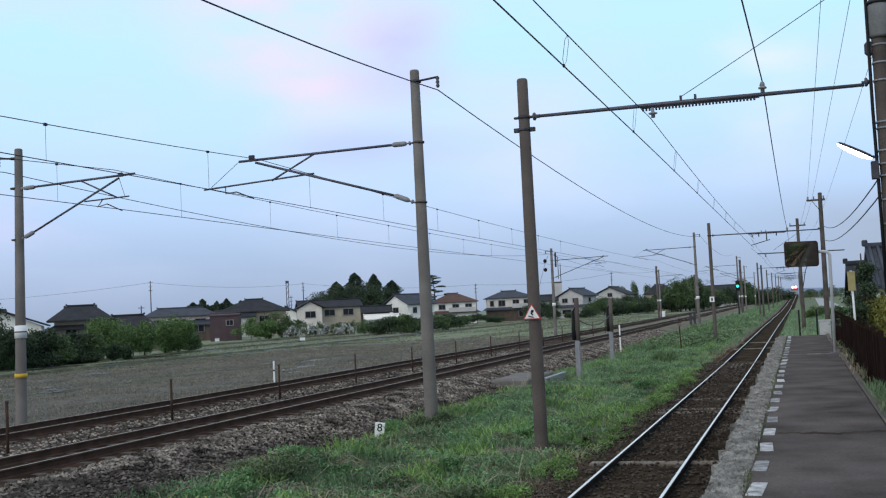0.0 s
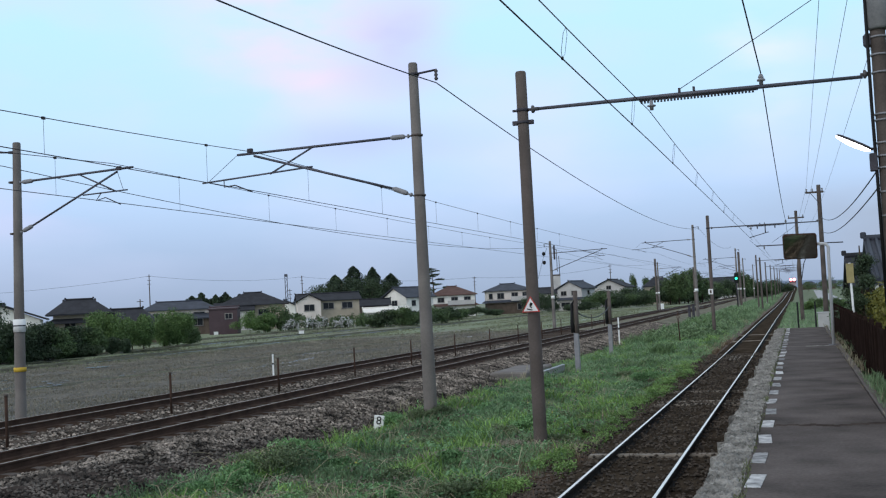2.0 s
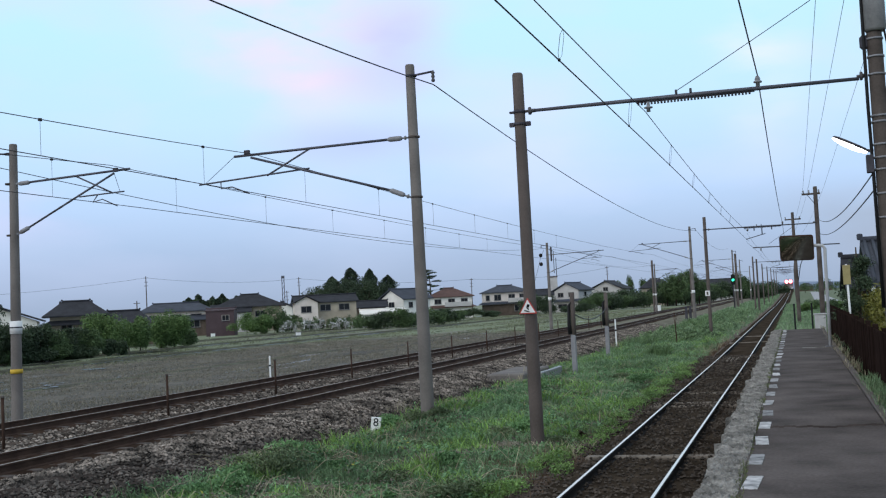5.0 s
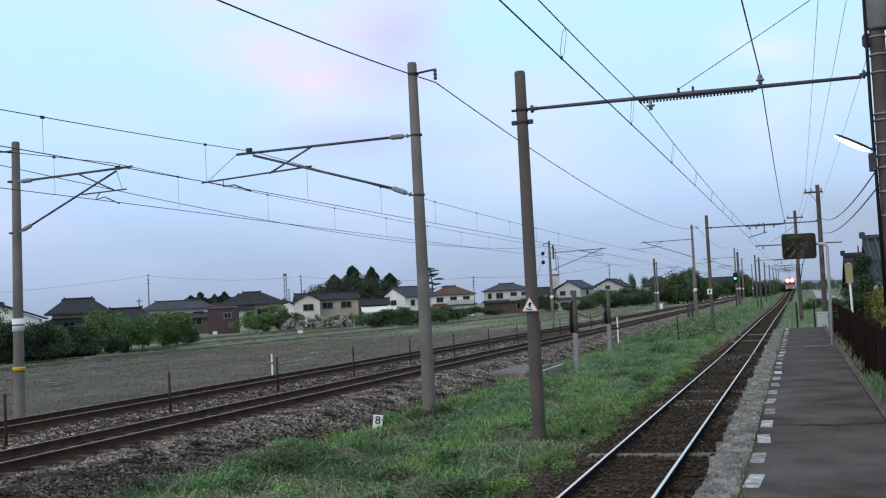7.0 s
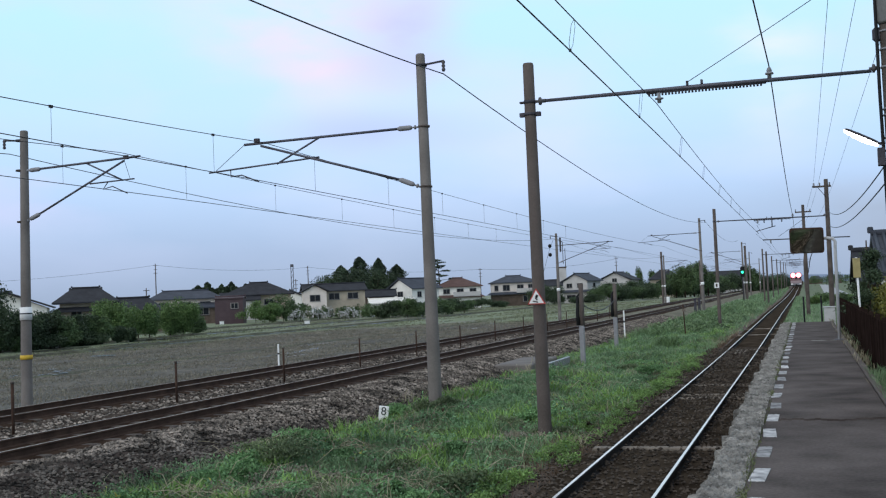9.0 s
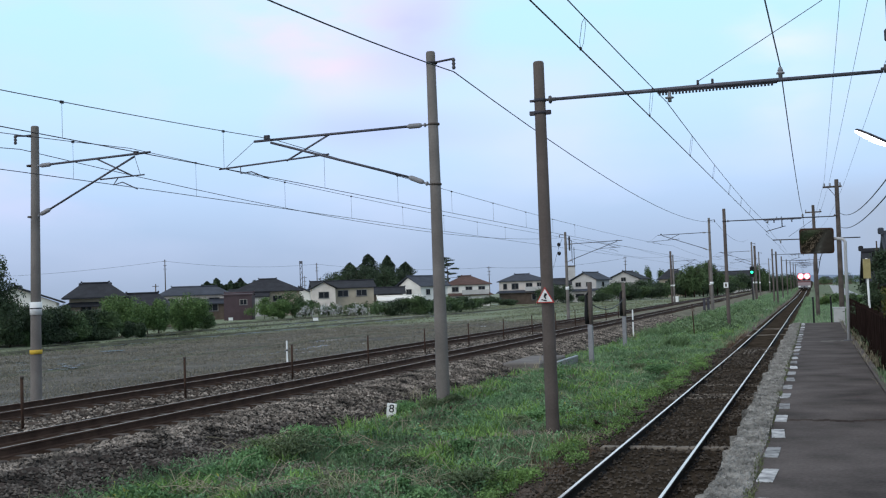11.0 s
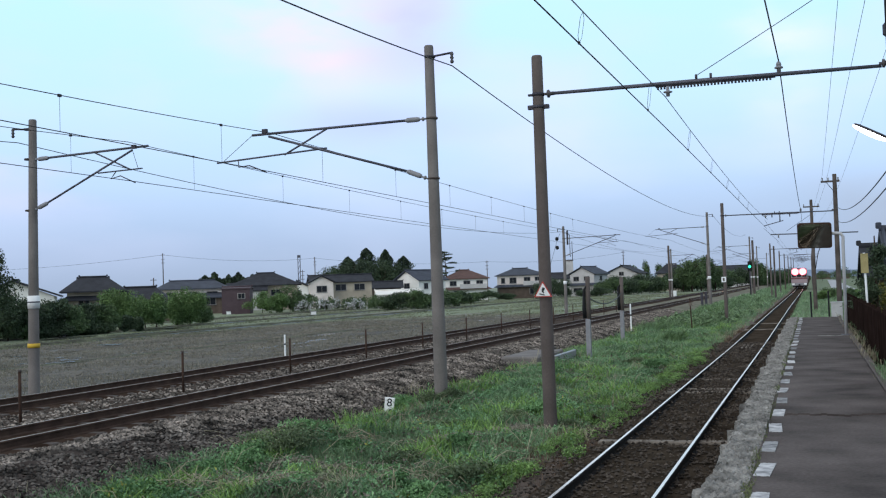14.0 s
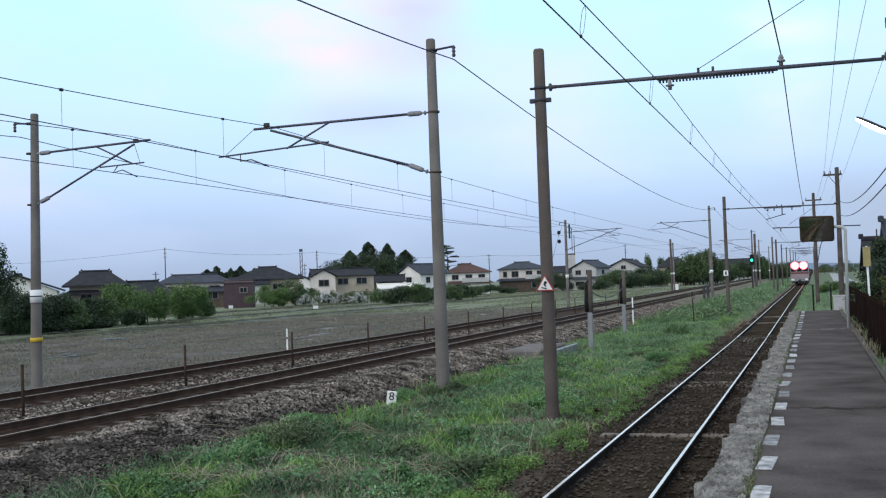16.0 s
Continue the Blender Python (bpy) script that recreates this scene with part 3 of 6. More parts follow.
# main-line masts with hinged cantilevers
def cantilever(t, sgn, dx, zt, zb):
    """A tube cantilever over the track: tie tube, brace, strut, steady arm. dx: reach to the wire."""
    X = lambda a: sgn * a
    if sgn > 0:
        c = part("cantilever", tubed([(X(0.60), 0, zt), (X(dx + 0.45), 0, zt + 0.1)], 0.032, 8), M_STEEL, t)
        part("brace", tubed([(X(0.62), 0, zb + 0.20), (X(dx - 0.05), 0, zt + 0.02)], 0.030, 8), M_STEEL, c)
        part("strut", tubed([(X(dx * 0.63), 0, zt + 0.04), (X(dx - 0.1), 0, zt - 0.52)], 0.022, 8), M_STEEL, c)
        part("lower_arm", tubed([(X(dx * 0.66), 0, zt - 0.54), (X(dx + 0.25), 0, zt - 0.50)], 0.020, 8), M_STEEL, c)
        part("steady_arm", tubed([(X(dx - 0.60), 0, zt - 0.54), (X(dx - 0.75), 0, zt - 0.72), (X(dx - 0.45), 0, zt - 0.66), (X(dx + 0.02), 0, zt - 0.88)], 0.016, 6), M_STEEL, c)
        part("stay", tubed([(X(dx - 0.05), 0, zt + 0.02), (X(dx + 0.12), 0, zt - 0.50)], 0.007, 5), M_WIRE, c)
        part("wire_clamp", boxed((X(dx) - 0.07, -0.04, zt + 0.05), (X(dx) + 0.07, 0.04, zt + 0.16), 0.01), M_STEEL_D, c)
        part("tie_insulator", stay_rod((X(0.14), 0, zt - 0.02), (X(0.66), 0, zt)), M_PORC, c)
        part("brace_insulator", stay_rod((X(0.14), 0, zb), (X(0.60), 0, zb + 0.19)), M_PORC, c)
        return c
    c = part("cantilever", tubed([(X(0.60), 0, zt), (X(dx + 0.35), 0, zt - 0.04)], 0.032, 8), M_STEEL, t)
    part("brace", tubed([(X(0.62), 0, zb + 0.20), (X(dx - 0.1), 0, zt - 0.10)], 0.030, 8), M_STEEL, c)
    part("strut", tubed([(X(dx * 0.60), 0, zt), (X(dx * 0.88), 0, zt - 0.58)], 0.024, 8), M_STEEL, c)
    part("lower_arm", tubed([(X(dx * 0.62), 0, zt - 0.50), (X(dx + 1.35), 0, zt - 0.66)], 0.022, 8), M_STEEL, c)
    part("steady_arm", tubed([(X(dx + 0.75), 0, zt - 0.62), (X(dx + 0.75), 0, zt - 0.80), (X(dx + 0.45), 0, zt - 0.78), (X(dx - 0.02), 0, zt - 0.98)], 0.016, 6), M_STEEL, c)
    part("stay", tubed([(X(dx + 0.35), 0, zt - 0.04), (X(dx + 1.15), 0, zt - 0.62)], 0.007, 5), M_WIRE, c)
    part("wire_clamp", boxed((X(dx) - 0.07, -0.04, zt - 0.02), (X(dx) + 0.07, 0.04, zt + 0.09), 0.01), M_STEEL_D, c)
    part("tie_insulator", stay_rod((X(0.14), 0, zt), (X(0.66), 0, zt)), M_PORC, c)
    part("brace_insulator", stay_rod((X(0.14), 0, zb), (X(0.66), 0, zb + 0.215)), M_PORC, c)
    return c


def main_mast(x, y, z0, ztop, sgn, reach, zt, zb, lean=0.0, bracket=0):
    t = mast("main_line_mast", "grey concrete mast with a hinged steel cantilever", x, y, z0, ztop, 0.158, 0.108, lean, "masts of the main line", M_CONC_M)
    cantilever(t, sgn, reach, zt - z0, zb - z0)
    for z in (zt, zb):
        band(t, z - z0, 0.138, 0.045, M_CONC_D)
    if bracket:
        arm = part("feeder_bracket", tubed([(0, 0, ztop - z0 - 0.27), (bracket * 0.56, 0, ztop - z0 - 0.22)], 0.026, 8), M_STEEL_D, t)
        part("feeder_insulator", insulator(bmesh.new(), (bracket * 0.54, 0, ztop - z0 - 0.21), (bracket * 0.54, 0, ztop - z0 - 0.47), 0.050, 3), M_INS, arm)
        band(t, ztop - z0 - 0.27, 0.13, 0.05)
    return t


mM = main_mast(-8.21, 24.1, -0.30, 8.09, -1, 4.35, 6.38, 4.97, -0.02, 1)
mL = main_mast(-20.78, 25.6, -0.30, 7.57, 1, 3.45, 6.45, 5.00, 0.14, -1)
band(mL, 2.72, 0.166, 0.36, M_WHITE, "white_band", 0.05)
band(mL, 2.72, 0.169, 0.035, M_STEEL_D, "dark_band", 0.05)
band(mL, 1.50, 0.172, 0.12, M_YELLOW, "yellow_band", 0.027)
for y, far in ((97.7, 1), (184.0, 1), (108.0, 0), (176.0, 0), (232.0, 0), (262.0, 1), (300.0, 0)):
    ox, oz = main_x(y) + 12.4 + (1.0 if y == 176.0 else 0.0), main_rise(y)
    if far:
        q = main_mast(-20.85 + ox, y, -0.3 + oz, 7.7 + oz, 1, 4.7 if y < 100 else 3.45, 6.6 + oz, 5.0 + oz, 0, -1)
    else:
        q = main_mast(-9.2 + ox + 0.3, y, -0.3 + oz, 8.9 + oz, -1, 4.6, 7.5 + oz, 5.8 + oz, 0, 1)
    band(q, 2.9, 0.165, 0.28, M_WHITE, "white_band")
    if y in (184.0, 176.0, 262.0):
        q2 = mast("main_line_mast", "plain concrete mast set close beside another", -21.25 + ox if far else -8.48 + ox, y + 0.3, -0.3 + oz, 8.3 + oz, 0.19, 0.17, 0, "masts of the main line")
        band(q2, 2.9, 0.185, 0.28, M_WHITE, "white_band")
    if y == 97.7:
        gear = part("tension_gear", boxed((0.28, -0.08, 6.3), (0.42, 0.08, 7.6), 0.02), M_STEEL_D, q)
        part("weight_rod", tubed([(0.55, 0, 5.2), (0.55, 0, 7.2), (0.2, 0, 7.4)], 0.03, 6), M_STEEL_D, gear)
        part("guide_tube", tubed([(0.75, 0, 4.9), (0.75, 0, 6.6)], 0.03, 6), M_STEEL_D, gear)
        for dz in (5.9, 6.7):
            part("stay_insulator", tubed([(-0.62, 0, dz), (-0.62, 0, dz + 0.1), (-0.62, 0, dz + 0.28), (-0.62, 0, dz + 0.36)], [0.05, 0.16, 0.16, 0.05], 10), M_BLACK, gear)
        part("stay", tubed([(-0.3, 0, 7.4), (-0.62, 0, 6.7), (-1.6, 0, 3.6)], 0.015, 5), M_WIRE, gear)

# ---------------------------------------------------------------- wires
span_y = [(-20.0, 24.1), (24.1, 108.0), (108.0, 176.0), (176.0, 232.0), (232, 300)]
for (a, c) in span_y:
    for off, zc, zm in ((0.0, 5.40, 6.36), (-4.1, 5.45, 6.45)):
        xa, xc, ra, rc = main_x(a) + off, main_x(c) + off, main_rise(a), main_rise(c)
        st = 0.0
        ms = 0.55 if c - a < 60 else 0.30
        mp = sagging((xa, a, zm + ra), (xc, c, zm + rc), ms, 24)
        cp = sagging((xa + st, a, zc + ra), (xc - st, c, zc + rc), 0.02, 18)
        wire("messenger_wire", "dark messenger wire of the main line", mp, 0.009)
        wire("contact_wire", "dark contact wire of the main line", cp, 0.0095)
        y = (16.1 if off == 0.0 else 21.8) - 5.6 * 2 if a < 0 else ((27.1 if off == 0.0 else 27.3) if a < 100 else 1e9)
        while y < c:
            f = (y - a) / (c - a)
            top = Vector(mp[0]).lerp(mp[-1], f) - Vector((0, 0, ms * 4 * f * (1 - f)))
            low = Vector(cp[0]).lerp(cp[-1], f)
            if y < 64 and y > 5:
                d = thing("dropper", "thin wire dropper between messenger and contact wire", "wire", group="droppers")
                part("rod", tubed([low, top], 0.0045, 4), M_WIRE, d)
                part("clip", boxed(top - Vector((0.02, 0.035, 0.03)), top + Vector((0.02, 0.035, 0.02))), M_WIRE, d)
            y += 5.6
ny = [-25.0, 19.6, 64.0, 89.0, 141.0, 183.0, 218.0, 255.0, 295.0]
for a, c in zip(ny, ny[1:]):
    ra, rc = max(0.0, near_z(a)), max(0.0, near_z(c))
    sg_ = 0.26 if a < 0 else 0.23
    xa, xc = (-2.58, -2.30) if a < 0 else (-2.30, -2.15)
    mp = sagging((xa, a, 5.66 + ra), (xc, c, 5.66 + rc), sg_, 20)
    cp = sagging((xa - 0.06, a, 5.16 + ra), (xc - 0.06, c, 5.16 + rc), 0.0, 6)
    wire("messenger_wire", "dark messenger wire over the platform track", mp, 0.0075)
    wire("contact_wire", "dark contact wire over the platform track", cp, 0.009)
    wire("feeder_wire", "dark feeder wire carried on the beam", sagging((-1.15 if a < 0 else -0.36, a, 6.12 + ra), (-0.36, c, 6.12 + rc), 0.35 if a > 0 else -0.25, 12), 0.0115)
    y = a + (37.4 if a < 0 else 4.1)
    while y < c and y < 46:
        f = (y - a) / (c - a)
        top = Vector(mp[0]).lerp(mp[-1], f) - Vector((0, 0, sg_ * 4 * f * (1 - f)))
        low = Vector(cp[0]).lerp(cp[-1], f)
        d = thing("dropper", "thin wire dropper between messenger and contact wire", "wire", group="droppers")
        for e in (-1, 1):
            side_ = Vector((0.01 * e, 0.06 * e, 0))
            part("loop_side", tubed([low, low.lerp(top, 0.2) + side_, low.lerp(top, 0.8) + side_, top], 0.0032, 4), M_WIRE, d)
        part("clip", boxed(low - Vector((0.012, 0.025, 0.012)), low + Vector((0.012, 0.025, 0.02))), M_WIRE, d)
        y += 5.4
for a, c, s in (((-7.67, -18, 7.6), (-7.67, 24.1, 7.56), 0.86), ((-7.67, 24.1, 7.56), (-8.6, 108.0, 8.5), 1.05), ((-8.6, 108.0, 8.5), (-9.3, 176.0, 9.2), 0.9)):
    wire("feeder_wire", "dark feeder wire along the main line", sagging(a, c, s, 24), 0.014)
for a, c, s in (((-21.15, -25, 7.0), (-21.15, 25.6, 6.95), 0.8), ((-21.15, 25.6, 6.95), (-21.3, 97.7, 7.2), 0.95), ((-21.3, 97.7, 7.2), (-21.6, 184.0, 7.6), 1.0)):
    wire("feeder_wire", "dark feeder wire along the main line", sagging(a, c, s, 24), 0.012)
wire("stay_wire", "twisted stay wire rising from the beam to the lamp pole", sagging((-1.75, 19.6, 5.98), (1.5, 19.6, 7.83), 0.02), 0.007)

# right-hand pole with the platform lamp
M_PALE_P = mat("faded_grey_drum_paint", (0.17, 0.17, 0.17), 0.6, 0, 0.25, 3, 30, 0.1)
rp = mast("lamp_pole", "dark weathered pole with a sleeve, cables and a platform lamp", 1.56, 19.6, 0.0, 9.2, 0.145, 0.115, 0, "", M_CONC_D)
part("transformer_drum", tubed([(0.02, -0.02, 6.62), (0.02, -0.02, 6.66), (0.02, -0.02, 7.16), (0.02, -0.02, 7.20)], [0.15, 0.18, 0.18, 0.15], 18), M_PALE_P, rp)
part("drum_lid", tubed([(0.02, -0.02, 7.20), (0.02, -0.02, 7.24)], 0.20, 18), M_STEEL_D, rp)
for z in (7.45, 6.5, 6.2, 5.9, 5.2, 5.1, 4.72, 4.5, 4.3, 3.9, 3.5):
    band(rp, z, 0.138 + (7 - z) * 0.004, 0.03, M_PORC)
part("upper_bracket", boxed((-0.24, -0.05, 6.34), (-0.08, 0.05, 6.58), 0.04), M_STEEL_D, rp)
for z in (7.0, 5.6, 4.0):
    part("side_cable", tubed([(0.13, -0.1, z), (0.22, -0.14, z + 0.5), (0.14, -0.1, z + 1.1)], 0.018, 6), M_BLACK, rp)
part("cable_duct", tubed([(-0.16, -0.08, 2.0), (-0.17, -0.08, 4.2), (-0.18, -0.08, 5.4), (-0.17, -0.06, 7.6)], 0.028, 8), M_BLACK, rp)
part("junction_box", boxed((-0.27, -0.14, 4.25), (-0.15, 0.0, 4.55), 0.01), M_STEEL_D, rp)
lamp = part("lamp_arm", tubed([(-0.14, 0, 4.62), (-0.28, -0.02, 4.64)], 0.025, 8), M_STEEL_D, rp)
tilt_l = pose(-0.50, -0.02, 4.76, 0, 29, 0)
rods = [(-0.31, 0.012), (-0.29, 0.035), (-0.22, 0.052), (-0.10, 0.068), (0.03, 0.074), (0.16, 0.068), (0.25, 0.05), (0.30, 0.03)]


def spindle(scale, z0, z1):
    """A slim lengthwise spindle kept between two heights."""
    bm = tubed([(x, 0, 0) for x, r in rods], [r * scale for x, r in rods], 14)
    for v in bm.verts:
        v.co.z = min(z1, max(z0, v.co.z))
    bmesh.ops.transform(bm, matrix=tilt_l, verts=bm.verts[:])
    return bm


part("lamp_hood", spindle(1.0, 0.0, 0.045), M_STEEL_D, lamp)
part("lamp_tube", spindle(0.96, -0.08, -0.003), glow("fluorescent_tube", (1.0, 0.97, 0.92), 6.0), lamp, "lit fluorescent lamp cover")

# far poles at the platform's end
r2 = mast("utility_pole", "dark wooden utility pole with a crossarm", 1.45, 64.2, -0.2, 8.0, 0.15, 0.11, 0.04, "utility poles", M_CONC_D)
ca = part("crossarm", boxed((-0.68, -0.05, 7.75), (0.3, 0.05, 7.85), 0.01), M_CONC_D, r2)
for x in (-0.6, -0.3, 0.22):
    part("pin_insulator", insulator(bmesh.new(), (x, 0, 7.85), (x, 0, 8.02), 0.05, 2), M_PORC, ca)
part("arm_brace", tubed([(-0.4, -0.05, 7.75), (0.0, -0.1, 7.2)], 0.018, 6), M_STEEL_D, r2)
r3 = mast("utility_pole", "dark wooden utility pole with a crossarm", 0.28, 89.0, -0.2, 8.3, 0.15, 0.11, 0.0, "utility poles", M_CONC_D)
ca = part("crossarm", boxed((-0.6, -0.05, 7.9), (0.6, 0.05, 8.0), 0.01), M_CONC_D, r3)
tb = part("cross_beam", tubed([(-3.1, 0, 5.95), (3.3, 0, 5.85)], 0.045, 8), M_STEEL, r3)
part("hanger", tubed([(-2.5, 0, 5.95), (-2.5, 0, 5.66)], 0.05, 8), M_PORC, tb)
part("beam_stay", tubed([(-1.9, 0, 6.15), (0, 0, 7.4)], 0.014, 5), M_WIRE, tb)
part("drop_cable", tubed([(0.3, 0, 6.1), (0.75, -0.1, 5.3), (0.35, -0.1, 4.4), (0.12, -0.1, 3.2)], 0.03, 6), M_BLACK, r3)
for x in (-0.55, 0.5):
    part("pin_insulator", insulator(bmesh.new(), (x, 0, 8.0), (x, 0, 8.17), 0.05, 2), M_PORC, ca)
for xa, xc in ((0.74, 0.86), (1.58, 1.15), (2.28, 1.98)):
    wire("overhead_line", "thin overhead line between utility poles", sagging((xa, -20, 8.75), (xc, 64.2, 8.0), 0.15), 0.006, None, "utility wires")
    wire("overhead_line", "thin overhead line between utility poles", sagging((xc, 64.2, 8.0), (xc - 1.1, 130, 8.3), 0.5), 0.006, None, "utility wires")
wire("drop_cable", "black service cable from the lamp pole", sagging((1.5, 19.6, 4.1), (1.5, 64, 5.4), 0.4), 0.014, None, "utility wires")
wire("drop_cable", "black service cable from the lamp pole", sagging((1.5, 19.6, 4.4), (1.5, 64, 6.2), 0.5), 0.014, None, "utility wires")

# mirror on a bent post
M_PALE = mat("pale_grey_post_paint", (0.44, 0.44, 0.45), 0.6, 0, 0.12, 3, 30, 0.05)
mir = thing("platform_mirror", "rounded rectangular traffic mirror on a bent grey post", "mirror", (0.80, 29.7, 0.87))
part("post", tubed([(0, 0, 0), (0.02, 0, 2.3), (0.03, 0, 2.5), (-0.02, 0, 2.58), (-0.12, 0, 2.60), (-0.26, 0, 2.60)], 0.042, 10), M_PALE, mir)
part("foot_plate", boxed((-0.12, -0.12, 0), (0.12, 0.12, 0.02), 0.004), M_STEEL, mir)


def round_plate(w, h, d, rad, n=6):
    bm = bmesh.new()
    vs = []
    for cx, cz, a0 in ((w - rad, h - rad, 0), (-(w - rad), h - rad, 90), (-(w - rad), -(h - rad), 180), (w - rad, -(h - rad), 270)):
        for k in range(n + 1):
            a = radians(a0 + 90 * k / n)
            vs.append(bm.verts.new((cx + rad * math.cos(a), 0, cz + rad * math.sin(a))))
    f = bm.faces.new(vs)
    r = bmesh.ops.extrude_face_region(bm, geom=[f])
    bmesh.ops.translate(bm, verts=[g for g in r["geom"] if isinstance(g, bmesh.types.BMVert)], vec=(0, d, 0))
    bmesh.ops.recalc_face_normals(bm, faces=bm.faces[:])
    return bm


mface = part("mirror_frame", round_plate(0.42, 0.33, 0.05, 0.07), M_RUST, mir, "brown mirror rim")
mface.matrix_basis = pose(-0.66, -0.05, 2.56, 13, 1.5, -6)
# Base colour tinted dark to dim what the mirror reflects.
m_mirror = mat("dark_tinted_mirror", (0.32, 0.32, 0.28), 0.13, 1.0, 0.05, 1, 20, 0)


def domed(w, h, rad, bulge, rings=10, n=48):
    """A rounded rectangle bulging towards -y."""
    bm = bmesh.new()
    rows = [[bm.verts.new((0, -bulge, 0))]]
    for r in range(1, rings + 1):
        q, row = r / rings, []
        for k in range(n):
            a = 2 * math.pi * k / n
            ca, sa = math.cos(a), math.sin(a)
            e = (abs(ca) ** 7 + abs(sa) ** 7) ** (-1 / 7)
            x, z = w * ca * e * q, h * sa * e * q
            row.append(bm.verts.new((x, -bulge * (1 - min(1.0, 0.5 * (x / w) ** 2 + 0.5 * (z / h) ** 2)), z)))
        rows.append(row)
    for k in range(n):
        bm.faces.new((rows[0][0], rows[1][(k + 1) % n], rows[1][k])).smooth = True
        for r in range(1, rings):
            bm.faces.new((rows[r][k], rows[r][(k + 1) % n], rows[r + 1][(k + 1) % n], rows[r + 1][k])).smooth = True
    bmesh.ops.recalc_face_normals(bm, faces=bm.faces[:])
    return bm


mg = part("mirror_glass", domed(0.395, 0.305, 0.06, 0.045), m_mirror, mface, "convex mirror showing dark greenery")
mg.matrix_basis = pose(0, -0.004, 0)

# narrow sign behind the fence
sg = thing("post_sign", "narrow faded yellow sign on a white post", "sign", (1.5, 33.0, 0.1))
part("post", tubed([(0, 0, 0), (-0.05, 0, 2.9)], 0.03, 8), M_WHITE, sg)
part("board", boxed((-0.15, -0.07, 2.33), (0.05, -0.04, 2.88), 0.006), mat("faded_ochre_board", (0.34, 0.285, 0.135), 0.7, 0, 0.2, 4, 30, 0.1), sg)

# dark slatted fence
fence = thing("fence", "dark brown vertical-board fence behind the platform", "fence", (1.24, 0, 0))
slat = mesh_of(boxed((-0.012, -0.052, 0.35), (0.012, 0.052, 1.66), 0.004), "slat")
for k in range(270):
    y = 12.2 + 0.118 * k
    part("slat", slat, M_FENCE, fence).matrix_basis = pose(random.uniform(-0.006, 0.006), y, random.uniform(-0.01, 0.01), 0, 0, 90 * 0 + random.uniform(-4, 4))
for k in range(17):
    part("post", boxed((0.0, 12.0 + 2 * k, 0.0), (0.09, 12.09 + 2 * k, 1.72), 0.006), M_FENCE, fence)
for z in (0.70, 1.40):
    part("cross_rail", boxed((0.015, 12, z), (0.055, 44.5, z + 0.07), 0.005), M_FENCE, fence)

# posts beyond the platform's end
for x in (-0.03, 0.64):
    p = thing("end_post", "thin black steel post beyond the platform's end", "post", (x, 46.5, -0.3), 0, "end posts")
    part("shaft", tubed([(0, 0, 0), (0, 0, 2.05)], 0.035, 8), M_BLACK, p)
    part("cap", tubed([(0, 0, 2.05), (0, 0, 2.08)], 0.045, 8), M_BLACK, p)
bx = thing("relay_box", "pale grey lineside relay box", "cabinet", (1.25, 62.0, -0.25))
part("body", boxed((-0.28, -0.3, 0.1), (0.28, 0.3, 1.2), 0.02), M_PALE, bx)
part("lid", boxed((-0.33, -0.34, 1.2), (0.33, 0.34, 1.25), 0.01), M_PALE, bx)

# short posts with black cable guards between the lines
for x, y, top in ((-7.63, 39.0, 2.65), (-8.17, 49.7, 2.65)):
    p = thing("cable_post", "short concrete post with a black plastic cable guard", "post", (x, y, -0.3), 0, "cable posts")
    part("shaft", boxed((-0.085, -0.085, 0), (0.085, 0.085, 1.45), 0.015), M_PORC, p, "pale grey lower post")
    part("upper_shaft", tubed([(0.03, 0, 1.40), (0.03, 0, top + 0.3)], 0.085, 10), M_CONC, p)
    part("cable_guard", tubed([(-0.10, -0.05, 1.46), (-0.12, -0.05, 1.8), (-0.10, -0.04, 2.5), (0.0, -0.04, 2.62)], [0.075, 0.07, 0.05, 0.03], 8), M_BLACK, p)
wire("slack_cable", "dark cable slung between two short posts", sagging((-7.6, 39, 1.92), (-8.14, 49.7, 1.95), 0.35), 0.022, None, "utility wires")
for x, y, z, h in ((-9.23, 59.0, -0.2, 1.45), (-23.0, 45.5, -0.5, 1.05)):
    p = thing("white_marker_post", "slim white marker post", "post", (x, y, z), 0, "marker posts")
    part("shaft", boxed((-0.035, -0.03, 0), (0.035, 0.03, h), 0.01), M_WHITE, p)
    part("band", boxed((-0.038, -0.033, h * 0.55), (0.038, 0.033, h * 0.62)), M_STEEL_D, p)
st = thing("wooden_stake", "leaning brown wooden stake in the grass", "stake", (-6.08, 59.5, -0.3))
part("shaft", boxed((-0.03, -0.03, 0), (0.03, 0.03, 1.75), 0.01, pose(0, 0, 0, 0, -2)), M_RUST, st)
part("tag", boxed((-0.13, -0.06, 1.36), (0.07, -0.05, 1.50), 0.004), M_SLEEPER, st, "faded wooden tag")
for k in range(13):
    p = thing("wooden_post", "thin rusty brown post between the main tracks", "post", (main_x(20 + 6 * k) - 2.05, 17.4 + 5.75 * k, 0.1), 0, "posts between the tracks")
    part("shaft", tubed([(0, 0, 0), (0, 0, 0.98)], 0.030, 8), M_RUST, p)
    part("cap", tubed([(0, 0, 0.98), (0, 0, 1.02)], 0.036, 8), M_CONC_D, p)
kp = thing("distance_post", "white distance post lettered with the figure eight", "marker", (-9.0, 22.75, -0.34), 12)
kp.matrix_basis = pose(-9.0, 22.75, -0.34, 0, 7, 12)
part("board", boxed((-0.11, -0.03, -0.1), (0.11, 0.03, 0.37), 0.01), M_WHITE, kp)
fc = bpy.data.curves.new("figure", "FONT")
